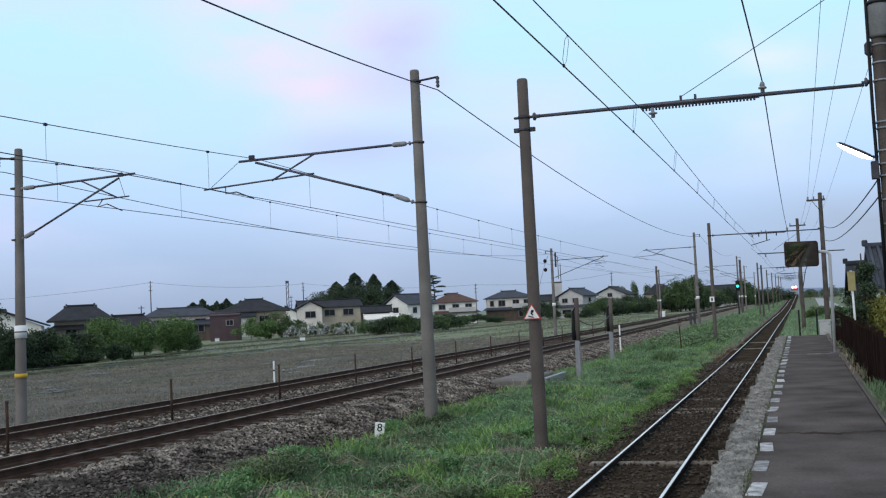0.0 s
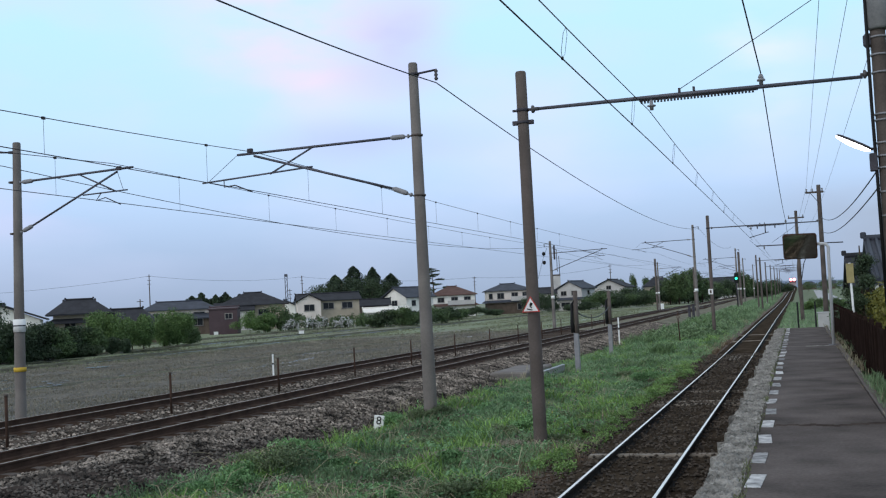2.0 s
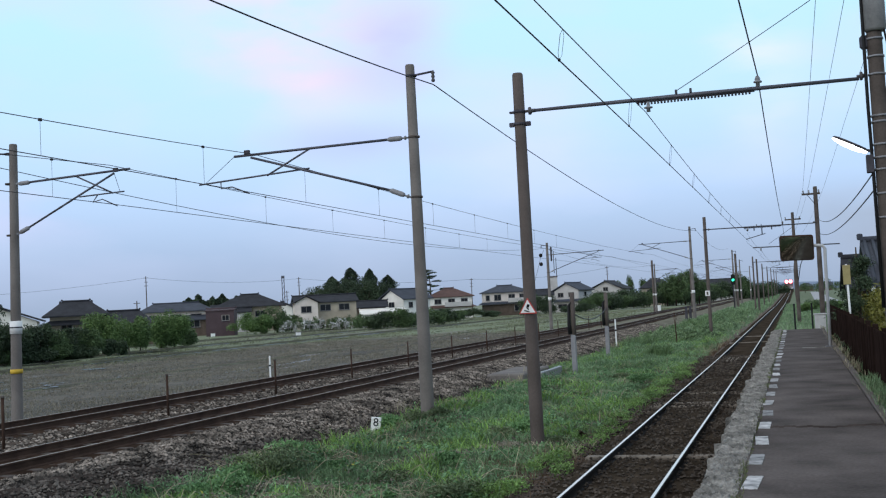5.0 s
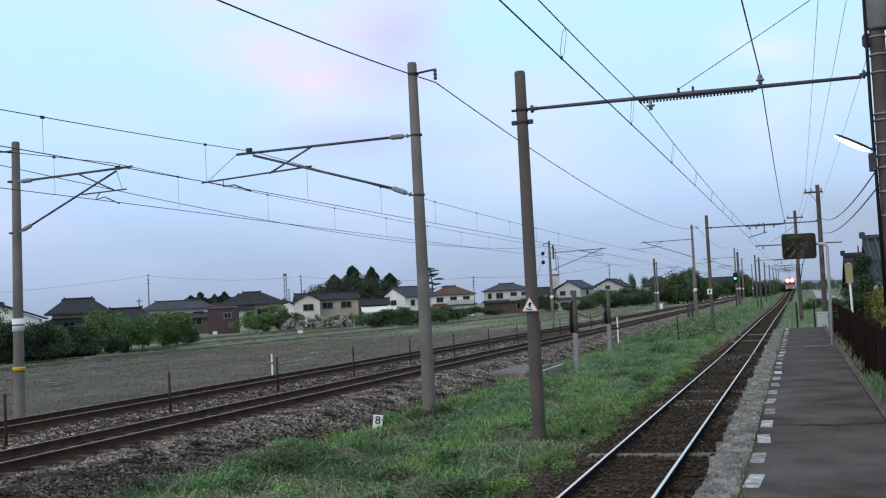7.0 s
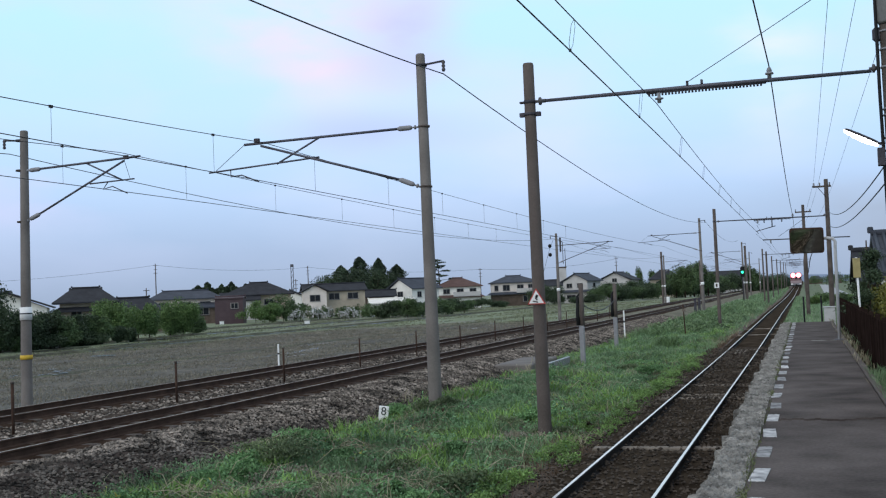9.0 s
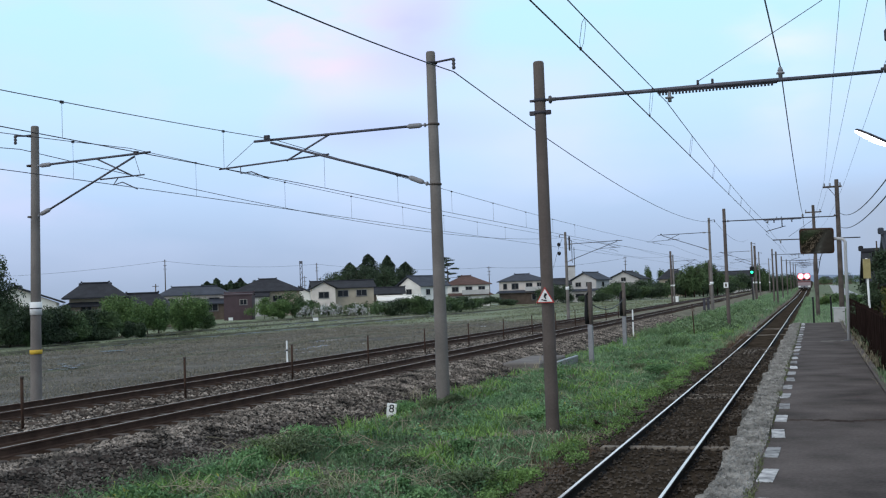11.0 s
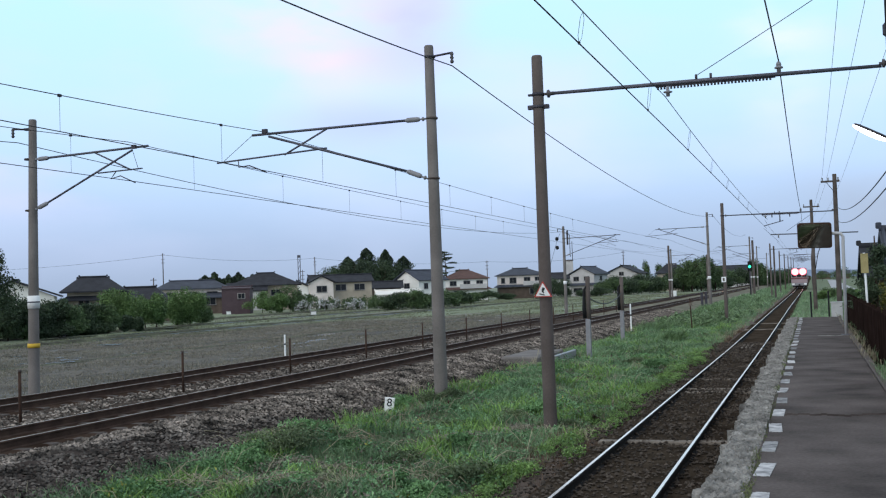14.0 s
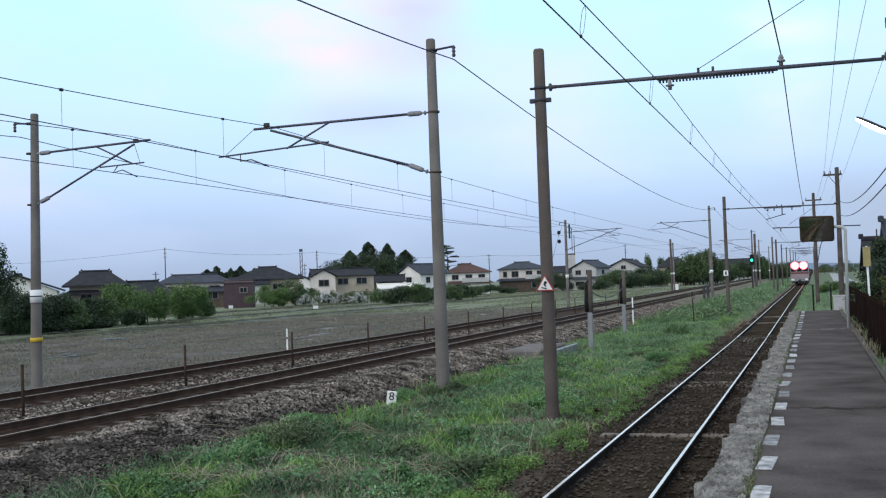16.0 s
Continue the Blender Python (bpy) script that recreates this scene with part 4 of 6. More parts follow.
fc.body, fc.size, fc.extrude, fc.align_x = "8", 0.25, 0.003, "CENTER"
fo = new("figure", fc)
fo.matrix_basis = pose(0, -0.034, 0.18, 90)
fo.parent = kp
fc.materials.append(M_BLACK)
part("lower_mark", boxed((-0.01, -0.036, 0.03), (0.05, -0.032, 0.13), 0, pose(0, 0, 0, 0, 12)), M_STEEL_D, kp)
cv = thing("culvert_slab", "grey concrete culvert slab in the grass", "slab", (-9.25, 37.6, -0.12), 0)
part("slab", boxed((-0.75, -2.0, -0.3), (0.55, 2.0, 0.16), 0.05), M_CONC_M, cv)
part("edge_beam", boxed((0.90, -1.3, -0.2), (1.02, 2.0, 0.14), 0.02), M_PORC, cv)
part("end_block", boxed((-0.2, 2.05, -0.3), (0.2, 2.4, 0.24), 0.03), M_CONC_D, cv)

scr = thing("rusty_scrap", "small rusty red-brown iron scrap in the grass", "scrap", (-7.75, 23.0, -0.3))
part("lump", boxed((-0.14, -0.08, 0), (0.14, 0.1, 0.17), 0.05), mat("red_rust", (0.20, 0.07, 0.045), 0.9, 0, 0.4, 8, 40, 0.5), scr)
part("bolt", tubed([(0.05, 0, 0.15), (0.09, 0, 0.24)], 0.025, 6), M_RUST, scr)
for x, y in ((-4.3, 108.6), (-4.9, 190.0)):
    p = thing("white_marker_stone", "small white marker stone beside the track", "marker", (x, y, -0.3 + near_z(y)), 0, "marker stones")
    part("stone", boxed((-0.09, -0.09, 0), (0.09, 0.09, 0.34), 0.03), M_WHITE, p)
for x in (-9.25, -8.90):
    p = thing("trackside_box", "slim dark grey trackside equipment box on a leg", "cabinet", (x, 100.0, -0.25), 0, "trackside boxes")
    part("body", boxed((-0.11, -0.12, 0.40), (0.11, 0.12, 1.55), 0.02), M_STEEL_D, p)
    part("leg", tubed([(0, 0, 0), (0, 0, 0.46)], 0.06, 8), M_STEEL_D, p)
p = thing("trackside_box", "white trackside cabinet beside the main line", "cabinet", (-23.0, 196.0, -0.5), 0, "trackside boxes")
part("body", boxed((-0.5, -0.4, 0.1), (0.5, 0.4, 1.2), 0.04), M_WHITE, p)
part("plinth", boxed((-0.55, -0.45, 0), (0.55, 0.45, 0.1), 0.02), M_CONC, p)

# signal with a green light
sgn = thing("railway_signal", "railway colour-light signal showing green", "signal", (-7.55 + main_x(165) + 12.4, 165, -0.2 + main_rise(165)))
part("shaft", tubed([(0, 0, 0), (0, 0, 5.2)], 0.09, 10), M_STEEL_D, sgn)
part("backplate", boxed((-0.28, -0.12, 3.6), (0.28, 0.02, 5.1), 0.1), M_BLACK, sgn)
part("green_lens", tubed([(0, -0.14, 4.3), (0, -0.2, 4.3)], 0.19, 12), glow("green_signal_light", (0.03, 1.0, 0.50), 1.6), sgn, "lit green lens")

# ---------------------------------------------------------------- trees and plants


def leaves(center, radii, n, size, seed, shell=0.55, lumps=9):
    """Leaf faces in several lumps that together fill an uneven crown."""
    g = np.random.default_rng(seed)
    c0, rr = np.array(center), np.array(radii)
    d = g.normal(size=(lumps, 3))
    d /= np.linalg.norm(d, axis=1)[:, None]
    lc = c0 + d * rr * g.uniform(0.35, 0.75, (lumps, 1))
    lr = rr * g.uniform(0.32, 0.58, (lumps, 1))
    k = g.integers(0, lumps, n)
    p = g.normal(size=(n, 3))
    p /= np.linalg.norm(p, axis=1)[:, None]
    pos = lc[k] + p * lr[k] * g.uniform(shell, 1.05, (n, 1))
    return leaf_faces(pos, size, g)


def leaf_faces(pos, size, g, up=0.0):
    n = len(pos)
    a = g.normal(size=(n, 3))
    a[:, 2] += up
    a /= np.linalg.norm(a, axis=1)[:, None]
    b = np.cross(a, g.normal(size=(n, 3)))
    b /= np.linalg.norm(b, axis=1)[:, None]
    s = size * g.uniform(0.6, 1.3, (n, 1))
    v = np.stack([pos - a * s, pos + b * s * 0.45, pos + a * s, pos - b * s * 0.45], 1).reshape(-1, 3)
    return v, np.arange(4 * n).reshape(-1, 4)


def merged(lst):
    vs, fs, o = [], [], 0
    for v, f in lst:
        vs.append(v)
        fs.append(f + o)
        o += len(v)
    return np.concatenate(vs), np.concatenate(fs)


def limbs(h, r, seed, spread=0.35, n=5):
    rng = random.Random(seed)
    bm = bmesh.new()
    tube(bm, [(0, 0, -0.3), (rng.uniform(-.1, .1), rng.uniform(-.1, .1), h * 0.5), (rng.uniform(-.2, .2), 0, h * 0.95)], [r, r * 0.7, r * 0.15], 8)
    for k in range(n):
        a, z = rng.uniform(0, 6.28), h * rng.uniform(0.3, 0.7)
        l = h * spread * rng.uniform(0.7, 1.2)
        tube(bm, [(0, 0, z), (math.cos(a) * l * 0.5, math.sin(a) * l * 0.5, z + l * 0.35), (math.cos(a) * l, math.sin(a) * l, z + l * 0.8)], [r * 0.4, r * 0.28, r * 0.08], 6)
    return bm


def tree(x, y, z, h, w, material, label, seed, n=1500, leaf=0.3, low=0.25, category="tree", group="trees", lumps=12):
    t = thing("tree", label, category, (x, y, z), 0, group)
    part("trunk", limbs(h * 0.9, max(0.06, h * 0.022), seed), M_BARK, t)
    v, f = leaves((0, 0, h * (0.5 + low / 2)), (w / 2, w / 2, h * (0.5 - low / 2)), n, leaf, seed, 0.4, lumps)
    soup("crown", v, f, material, t)
    return t


def cedar(x, y, z, h, w, seed, n=9000):
    """A tall evergreen with an uneven, lumpy cone of foliage."""
    t = thing("conifer_tree", "tall dark cedar behind the houses", "tree", (x, y, z), 0, "conifers")
    part("trunk", tubed([(0, 0, -0.3), (0, 0, h * 0.5), (0, 0, h)], [h * 0.02, h * 0.013, 0.02], 8), M_BARK, t)
    g = np.random.default_rng(seed)
    pos = []
    for k in range(n):
        f, a = g.uniform(0, 1), g.uniform(0, 6.283)
        r = w / 2 * max(0.0, 1 - f ** 2.8) ** 0.7 * (0.85 + 0.95 * noise.noise((math.cos(a) * 1.6, math.sin(a) * 1.6 + seed, f * 4.5)))
        q = r * g.uniform(0.35, 1.0) ** 0.6
        pos.append((math.cos(a) * q, math.sin(a) * q, h * (0.30 + 0.70 * f)))
    v, f = leaf_faces(np.array(pos), 0.24, g)
    soup("crown", v, f, M_CEDAR, t)
    return t


def conifer(x, y, z, h, w, material, label, seed, n=2200, leaf=0.4, bare=0.15):
    """Tiers of drooping boughs round a straight trunk."""
    t = thing("conifer_tree", label, "tree", (x, y, z), 0, "conifers")
    part("trunk", tubed([(0, 0, -0.3), (0, 0, h * 0.5), (0, 0, h)], [h * 0.02, h * 0.013, 0.02], 8), M_BARK, t)
    g = np.random.default_rng(seed)
    pos = []
    for k in range(int(h * 3.2)):
        f = bare + (1 - bare) * k / (h * 3.2)
        reach = w / 2 * (1 - f) ** 0.6 * g.uniform(0.6, 1.15)
        a = g.uniform(0, 6.28)
        m = max(10, int(n / (h * 3.2)))
        s = g.uniform(0.1, 1.0, m) ** 0.7
        pos.append(np.stack([math.cos(a) * s * reach + g.normal(0, 0.07 * w, m), math.sin(a) * s * reach + g.normal(0, 0.07 * w, m),
                             h * f - s * 0.25 * reach + g.normal(0, 0.05 * w, m)], 1))
    v, fc_ = leaf_faces(np.concatenate(pos), leaf, g)
    soup("crown", v, fc_, material, t)
    return t


def shrub(x, y, z, rx, ry, h, material, label, seed, n=900, leaf=0.22, rz=0, category="shrub", group="shrubs", name="shrub"):
    t = thing(name, label, category, (x, y, z), rz, group)
    part("stems", limbs(h * 0.7, 0.05, seed, 0.4, 6), M_BARK, t)
    v, f = leaves((0, 0, h * 0.5), (rx, ry, h * 0.52), n, leaf, seed, 0.25, 14)
    soup("foliage", v, f, material, t)
    return t


# ---------------------------------------------------------------- houses
M_TILE = mat("dark_grey_roof_tile", (0.031, 0.032, 0.038), 0.8, 0, 0.25, 0.8, 4, 0.4)
M_TILE_B = mat("blue_grey_roof_tile", (0.056, 0.062, 0.078), 0.8, 0, 0.2, 0.8, 4, 0.4)
M_TILE_R = mat("red_brown_roof_tile", (0.105, 0.064, 0.056), 0.8, 0, 0.2, 0.8, 4, 0.4)
M_WALL_W = mat("white_render_wall", (0.74, 0.71, 0.66), 0.8, 0, 0.08, 0.7, 10, 0.1)
M_WALL_C = mat("cream_render_wall", (0.65, 0.575, 0.525), 0.8, 0, 0.1, 0.7, 10, 0.1)
M_WALL_T = mat("tan_wall", (0.36, 0.31, 0.245), 0.85, 0, 0.15, 0.7, 10, 0.1)
M_WALL_B = mat("brown_timber_wall", (0.10, 0.075, 0.06), 0.85, 0, 0.2, 1.5, 10, 0.2)
M_WALL_M = mat("maroon_metal_cladding", (0.072, 0.050, 0.056), 0.7, 0, 0.12, 1, 10, 0.1)
M_WALL_G = mat("pale_grey_wall", (0.46, 0.44, 0.43), 0.8, 0, 0.1, 0.7, 10, 0.1)


M_FRAME = mat("pale_aluminium_frame", (0.30, 0.28, 0.26), 0.5, 0.2, 0.1, 2, 20, 0)


def roof_mesh(w, d, ze, zr, over, kind, ridge=0.5):
    """Gable (ridge along x or y) or hipped roof with real thickness."""
    bm = bmesh.new()
    a, c = w / 2 + over, d / 2 + over
    base = [(-a, -c), (a, -c), (a, c), (-a, c)]
    if kind == "gable_x":
        top = [(-a, 0), (a, 0)]
    elif kind == "gable_y":
        top = [(0, -c), (0, c)]
    else:
        top = [(-a * ridge, 0), (a * ridge, 0)] if w >= d else [(0, -c * ridge), (0, c * ridge)]
    for dz, flip in ((0.0, False), (-0.18, True)):
        b = [bm.verts.new((x, y, ze + dz)) for x, y in base]
        t = [bm.verts.new((x, y, zr + dz)) for x, y in top]
        along = abs(top[0][0] - top[1][0]) > 1e-3
        if along:
            fs = [(b[0], b[1], t[1], t[0]), (b[2], b[3], t[0], t[1])]
            ends = [(b[1], b[2], t[1]), (b[3], b[0], t[0])]
        else:
            fs = [(b[1], b[2], t[1], t[0]), (b[3], b[0], t[0], t[1])]
            ends = [(b[0], b[1], t[0]), (b[2], b[3], t[1])]
        for f in fs + (ends if kind == "hip" else []):
            bm.faces.new(f[::-1] if flip else f)
    ed = [e for e in bm.edges if e.is_boundary]
    bmesh.ops.bridge_loops(bm, edges=ed)
    bmesh.ops.recalc_face_normals(bm, faces=bm.faces[:])
    return bm


def window(parent, x, y, z, w, h, rz=0):
    """A framed window set proud of the wall; local -y faces out."""
    wn_ = part("window", boxed((-w / 2 - 0.07, -0.05, -h / 2 - 0.07), (w / 2 + 0.07, 0.02, h / 2 + 0.07), 0.01), M_FRAME, parent)
    wn_.matrix_basis = pose(x, y, z, 0, 0, rz)
    n = 2 if w > 0.9 else 1
    for k in range(n):
        x0 = -w / 2 + w * k / n + 0.03
        part("pane", boxed((x0, -0.065, -h / 2), (x0 + w / n - 0.06, -0.055, h / 2)), M_GLASS, wn_)
    part("sill", boxed((-w / 2 - 0.12, -0.14, -h / 2 - 0.13), (w / 2 + 0.12, -0.05, -h / 2 - 0.07)), M_STEEL, wn_)
    return wn_


def house(label, at, rz, w, d, ze, zr, kind, wall, roof, wins=(), ridge=0.5, over=0.6, wing=None, skirt=None, balcony=None, z0=FIELD, ends=None, gablet=False):
    t = thing("house", label, "house", (at[0], at[1], z0), rz, "houses")
    bm = bmesh.new()
    box(bm, (-w / 2, -d / 2, -0.6), (w / 2, d / 2, ze - 0.12))
    if kind != "hip":
        for s in (-1, 1):
            if kind == "gable_x":
                tri = [(s * w / 2, -d / 2, ze - 0.12), (s * w / 2, d / 2, ze - 0.12), (s * w / 2, 0, zr - 0.22)]
            else:
                tri = [(-w / 2, s * d / 2, ze - 0.12), (w / 2, s * d / 2, ze - 0.12), (0, s * d / 2, zr - 0.22)]
            bm.faces.new([bm.verts.new(p) for p in tri])
    part("wall", bm, wall, t)
    rf = part("roof", roof_mesh(w, d, ze, zr, over, kind, ridge), roof, t)
    if kind == "gable_y":
        rp_ = [(0, -d / 2 - over, zr + 0.06), (0, d / 2 + over, zr + 0.06)]
    else:
        e = (w / 2 + over) * (1 if kind == "gable_x" else ridge)
        rp_ = [(-e, 0, zr + 0.06), (e, 0, zr + 0.06)]
        if kind == "hip" and w < d:
            e = (d / 2 + over) * ridge
            rp_ = [(0, -e, zr + 0.06), (0, e, zr + 0.06)]
    part("ridge_cap", tubed(rp_, 0.13, 8), roof, rf)
    for s in (0, 1):
        part("ridge_end", boxed((-0.11, -0.11, 0), (0.11, 0.11, 0.25), 0.04, Matrix.Translation(rp_[s])), roof, rf)
    for q in wins:
        face, u, z, ww, hh = q
        if face == "f":
            window(t, u, -d / 2, z, ww, hh)
        elif face == "r":
            window(t, w / 2, u, z, ww, hh, 90)
        else:
            window(t, -w / 2, u, z, ww, hh, -90)
    if gablet:
        for sx in (-1, 1):
            e = (w / 2 + over) * ridge
            bm = bmesh.new()
            prof = [(sx * (e + 0.35), -0.95, zr - 0.92), (sx * (e + 0.35), 0.95, zr - 0.92), (sx * (e + 0.35), 0, zr - 0.12)]
            back = [(sx * (e - 0.6), y_, z_) for x_, y_, z_ in prof]
            a_, b_ = [bm.verts.new(p) for p in prof], [bm.verts.new(p) for p in back]
            bm.faces.new(a_)
            bm.faces.new(b_[::-1])
            for k in range(3):
                bm.faces.new((a_[k], a_[(k + 1) % 3], b_[(k + 1) % 3], b_[k]))
            bmesh.ops.recalc_face_normals(bm, faces=bm.faces[:])
            gb = part("gablet", bm, M_WALL_W, t)
            for s_ in (-1, 1):
                part("gablet_roof", tubed([(sx * (e + 0.2), 0, zr), (sx * (e + 0.2), s_ * 1.25, zr - 1.0)], 0.16, 6), roof, gb)
    if skirt:
        zs, out = skirt
        bm = bmesh.new()
        a, c = w / 2, d / 2
        inner = [bm.verts.new((x, y, zs + 0.5)) for x, y in ((-a, -c), (a, -c), (a, c), (-a, c))]
        outer = [bm.verts.new((x, y, zs)) for x, y in ((-a - out, -c - out), (a + out, -c - out), (a + out, c + out), (-a - out, c + out))]
        under = [bm.verts.new((v.co.x, v.co.y, zs - 0.14)) for v in outer]
        for k in range(4):
            bm.faces.new((outer[k], outer[(k + 1) % 4], inner[(k + 1) % 4], inner[k]))
            bm.faces.new((under[k], under[(k + 1) % 4], outer[(k + 1) % 4], outer[k]))
        part("skirt_roof", bm, roof, t)
    if ends:
        part("lower_wall", boxed((-w / 2 - 0.03, -d / 2 - 0.03, -0.6), (w / 2 - 2.5, d / 2 + 0.03, 2.7)), M_WALL_B, t)
    if balcony:
        x0, x1, zb = balcony
        bal = part("balcony", boxed((x0, -d / 2 - 1.1, zb - 0.12), (x1, -d / 2 - 0.02, zb), 0.02), M_WALL_G, t)
        part("parapet", boxed((x0, -d / 2 - 1.12, zb), (x1, -d / 2 - 1.04, zb + 0.95), 0.02), M_WALL_G, bal)
    if wing:
        wx, wy, ww, wd, wze, wzr, wk, wm, wr = wing
        bm = boxed((wx - ww / 2, wy - wd / 2, -0.4), (wx + ww / 2, wy + wd / 2, wze - 0.1))
        if wk == "gable_y":
            bm.faces.new([bm.verts.new(p) for p in ((wx - ww / 2, wy - wd / 2, wze - 0.1), (wx + ww / 2, wy - wd / 2, wze - 0.1), (wx, wy - wd / 2, wzr - 0.22))])
        else:
            for s in (-1, 1):
                bm.faces.new([bm.verts.new(p) for p in ((wx + s * ww / 2, wy - wd / 2, wze - 0.1), (wx + s * ww / 2, wy + wd / 2, wze - 0.1), (wx + s * ww / 2, wy, wzr - 0.22))])
        wg = part("wing", bm, wm, t)
        ob = part("wing_roof", roof_mesh(ww, wd, wze, wzr, 0.5, wk, 0.5), wr, wg)
        ob.matrix_basis = pose(wx, wy, 0)
        window(wg, wx, wy - wd / 2, wze * 0.74, 1.9, 1.1)
    return t


house("white-walled house with a dark tiled roof behind shrubs", spot(39.8, 138), 36, 8.8, 9, 3.7, 5.6, "gable_y", M_WALL_W, M_TILE, [("f", 1, 2, 1.5, 1.1), ("r", 0, 2.4, 1.6, 1.1)], 0.5, 0.7)
house("old farmhouse with weathered tan walls and dark hipped tile roof", spot(36.2, 150), 36, 6.4, 6.4, 4.2, 6.0, "hip", M_WALL_T, M_TILE, [("f", -1.2, 2.8, 1.3, 1.0), ("f", 1.5, 2.8, 1.3, 1.0)], 0.42, 0.9, None, (3.1, 0.9), gablet=True)
house("low outbuilding with a dark tiled gable roof", spot(33.95, 148), 28, 7.8, 7.0, 2.2, 4.45, "hip", M_WALL_B, M_TILE, [("f", 0, 1.2, 1.8, 1.0)], 0.45)
house("long two-storey house with blue-grey roof", spot(31.4, 200), 31, 11.5, 7, 4.5, 5.9, "hip", M_WALL_C, M_TILE_B, [("f", -3.6, 3.3, 1.8, 1.1), ("f", 0, 3.3, 1.8, 1.1), ("f", 3.4, 3.3, 1.8, 1.1)], 0.6, 0.8, (3, -3, 6, 4, 2.9, 3.9, "gable_x", M_WALL_B, M_TILE_B))
house("small maroon metal shed with a flat pent roof", spot(29.15, 183), 22, 4.5, 4.5, 4.2, 4.4, "gable_x", M_WALL_M, M_WALL_M, [("f", 0.9, 2.9, 1.1, 0.8)], 0.5, 0.15)
house("large dark-roofed house with crossing gables", spot(27.7, 222), 26, 12.5, 9, 4.9, 7.3, "hip", M_WALL_T, M_TILE, [("f", -3.8, 3.4, 1.3, 1.0), ("f", 2, 3.4, 1.8, 1.0)], 0.25, 0.8, (-3.5, -3.6, 7, 5, 3.9, 5.5, "gable_x", M_WALL_G, M_TILE))
house("cream and tan two-storey house with dark gable roof", spot(23.9, 216), 30, 11.5, 7.5, 5.0, 6.35, "gable_x", M_WALL_T, M_TILE, [("f", -0.2, 3.9, 2.0, 1.1), ("f", 3.4, 3.9, 2.0, 1.1), ("r", 0, 3.8, 1.4, 1.0)], 0.5, 0.5, (-4.1, -3.9, 4.4, 4.4, 5.0, 6.3, "gable_y", M_WALL_C, M_TILE))
house("dark low storehouse with tiled roof", spot(21.5, 232), 24, 6, 5, 3.6, 4.9, "gable_x", M_WALL_B, M_TILE, [("f", 0, 2, 1.4, 1)])
house("white gabled house with grey roof and small windows", spot(19.7, 240), 66, 8.5, 7.0, 5.0, 7.2, "gable_x", M_WALL_W, M_TILE_B, [("f", -2, 3.7, 1.2, 1.1), ("f", 1.0, 3.7, 1.2, 1.1), ("l", 0, 3.7, 1.6, 1.3), ("l", -2, 1.5, 1.6, 1.1)], 0.5, 0.6)
house("white house with a red-brown hipped roof", spot(17.4, 260), 22, 10, 8, 5.2, 7.2, "hip", M_WALL_W, M_TILE_R, [("f", -3, 4.1, 1.5, 1.0), ("f", 0.2, 4.1, 1.5, 1.0), ("f", 3.2, 4.1, 1.5, 1.0), ("f", -2, 1.7, 1.8, 1.2)], 0.2, 0.6, None, (2.7, 0.9), (-1.5, 4.8, 2.9))
house("cream two-storey house with dark hipped roof and balcony", spot(14.5, 270), 18, 11, 8.5, 5.7, 7.3, "hip", M_WALL_C, M_TILE_B, [("f", -4.4, 4.4, 0.9, 1.2), ("f", -2, 4.4, 1.6, 1.3), ("f", 1.4, 4.5, 1.5, 1.1), ("f", 3.9, 4.5, 1.2, 1.1), ("f", 3, 1.7, 2.0, 1.4)], 0.3, 0.6, None, (2.9, 0.8), (0.4, 5.2, 3.2), FIELD, True)
house("grey-walled house with a dark gable roof", spot(12.6, 300), 14, 8, 7, 4.6, 6.2, "hip", M_WALL_G, M_TILE, [("f", 0, 3, 1.5, 1.0)])
house("pale grey two-storey gabled house", spot(10.95, 280), -14, 6.6, 8, 5.4, 7.3, "gable_y", M_WALL_G, M_TILE_B, [("f", -1.6, 4.3, 1.5, 1.0), ("f", 1.3, 4.3, 1.5, 1.0), ("r", 0, 4.3, 1.2, 1.0), ("f", -1.2, 1.5, 2.4, 0.9)], 0.5, 0.6, None, (2.7, 0.8))
house("house with a broad brown gable and grey roof", spot(9.05, 330), -6, 9.4, 10, 5.6, 8.0, "gable_y", M_WALL_G, M_TILE, [("f", 0, 5.6, 1.4, 1.0)], 0.5, 0.8)
house("distant dark-roofed house among trees", spot(6.75, 340), 10, 8.5, 8, 5.4, 8.1, "hip", M_WALL_T, M_TILE, [("f", -2, 4.2, 1.5, 1)], 0.3)
house("distant dark-roofed house beside the line", spot(3.5, 420), 5, 15, 8, 5.6, 7.9, "gable_x", M_WALL_G, M_TILE, [("f", -2, 4.2, 1.5, 1)], 0.3)
house("low white-roofed shelter among the hedges", spot(20.9, 205), 24, 8, 5, 2.3, 3.0, "gable_x", M_WALL_G, M_WALL_W, [("f", 0, 1.2, 1.4, 0.9)], 0.5, 0.3)
house("small white gabled house behind the grove", spot(26.05, 240), 20, 4.6, 5, 4.6, 5.7, "gable_y", M_WALL_W, M_TILE, [("f", 0, 3.2, 1.2, 1.0)], 0.5, 0.5)
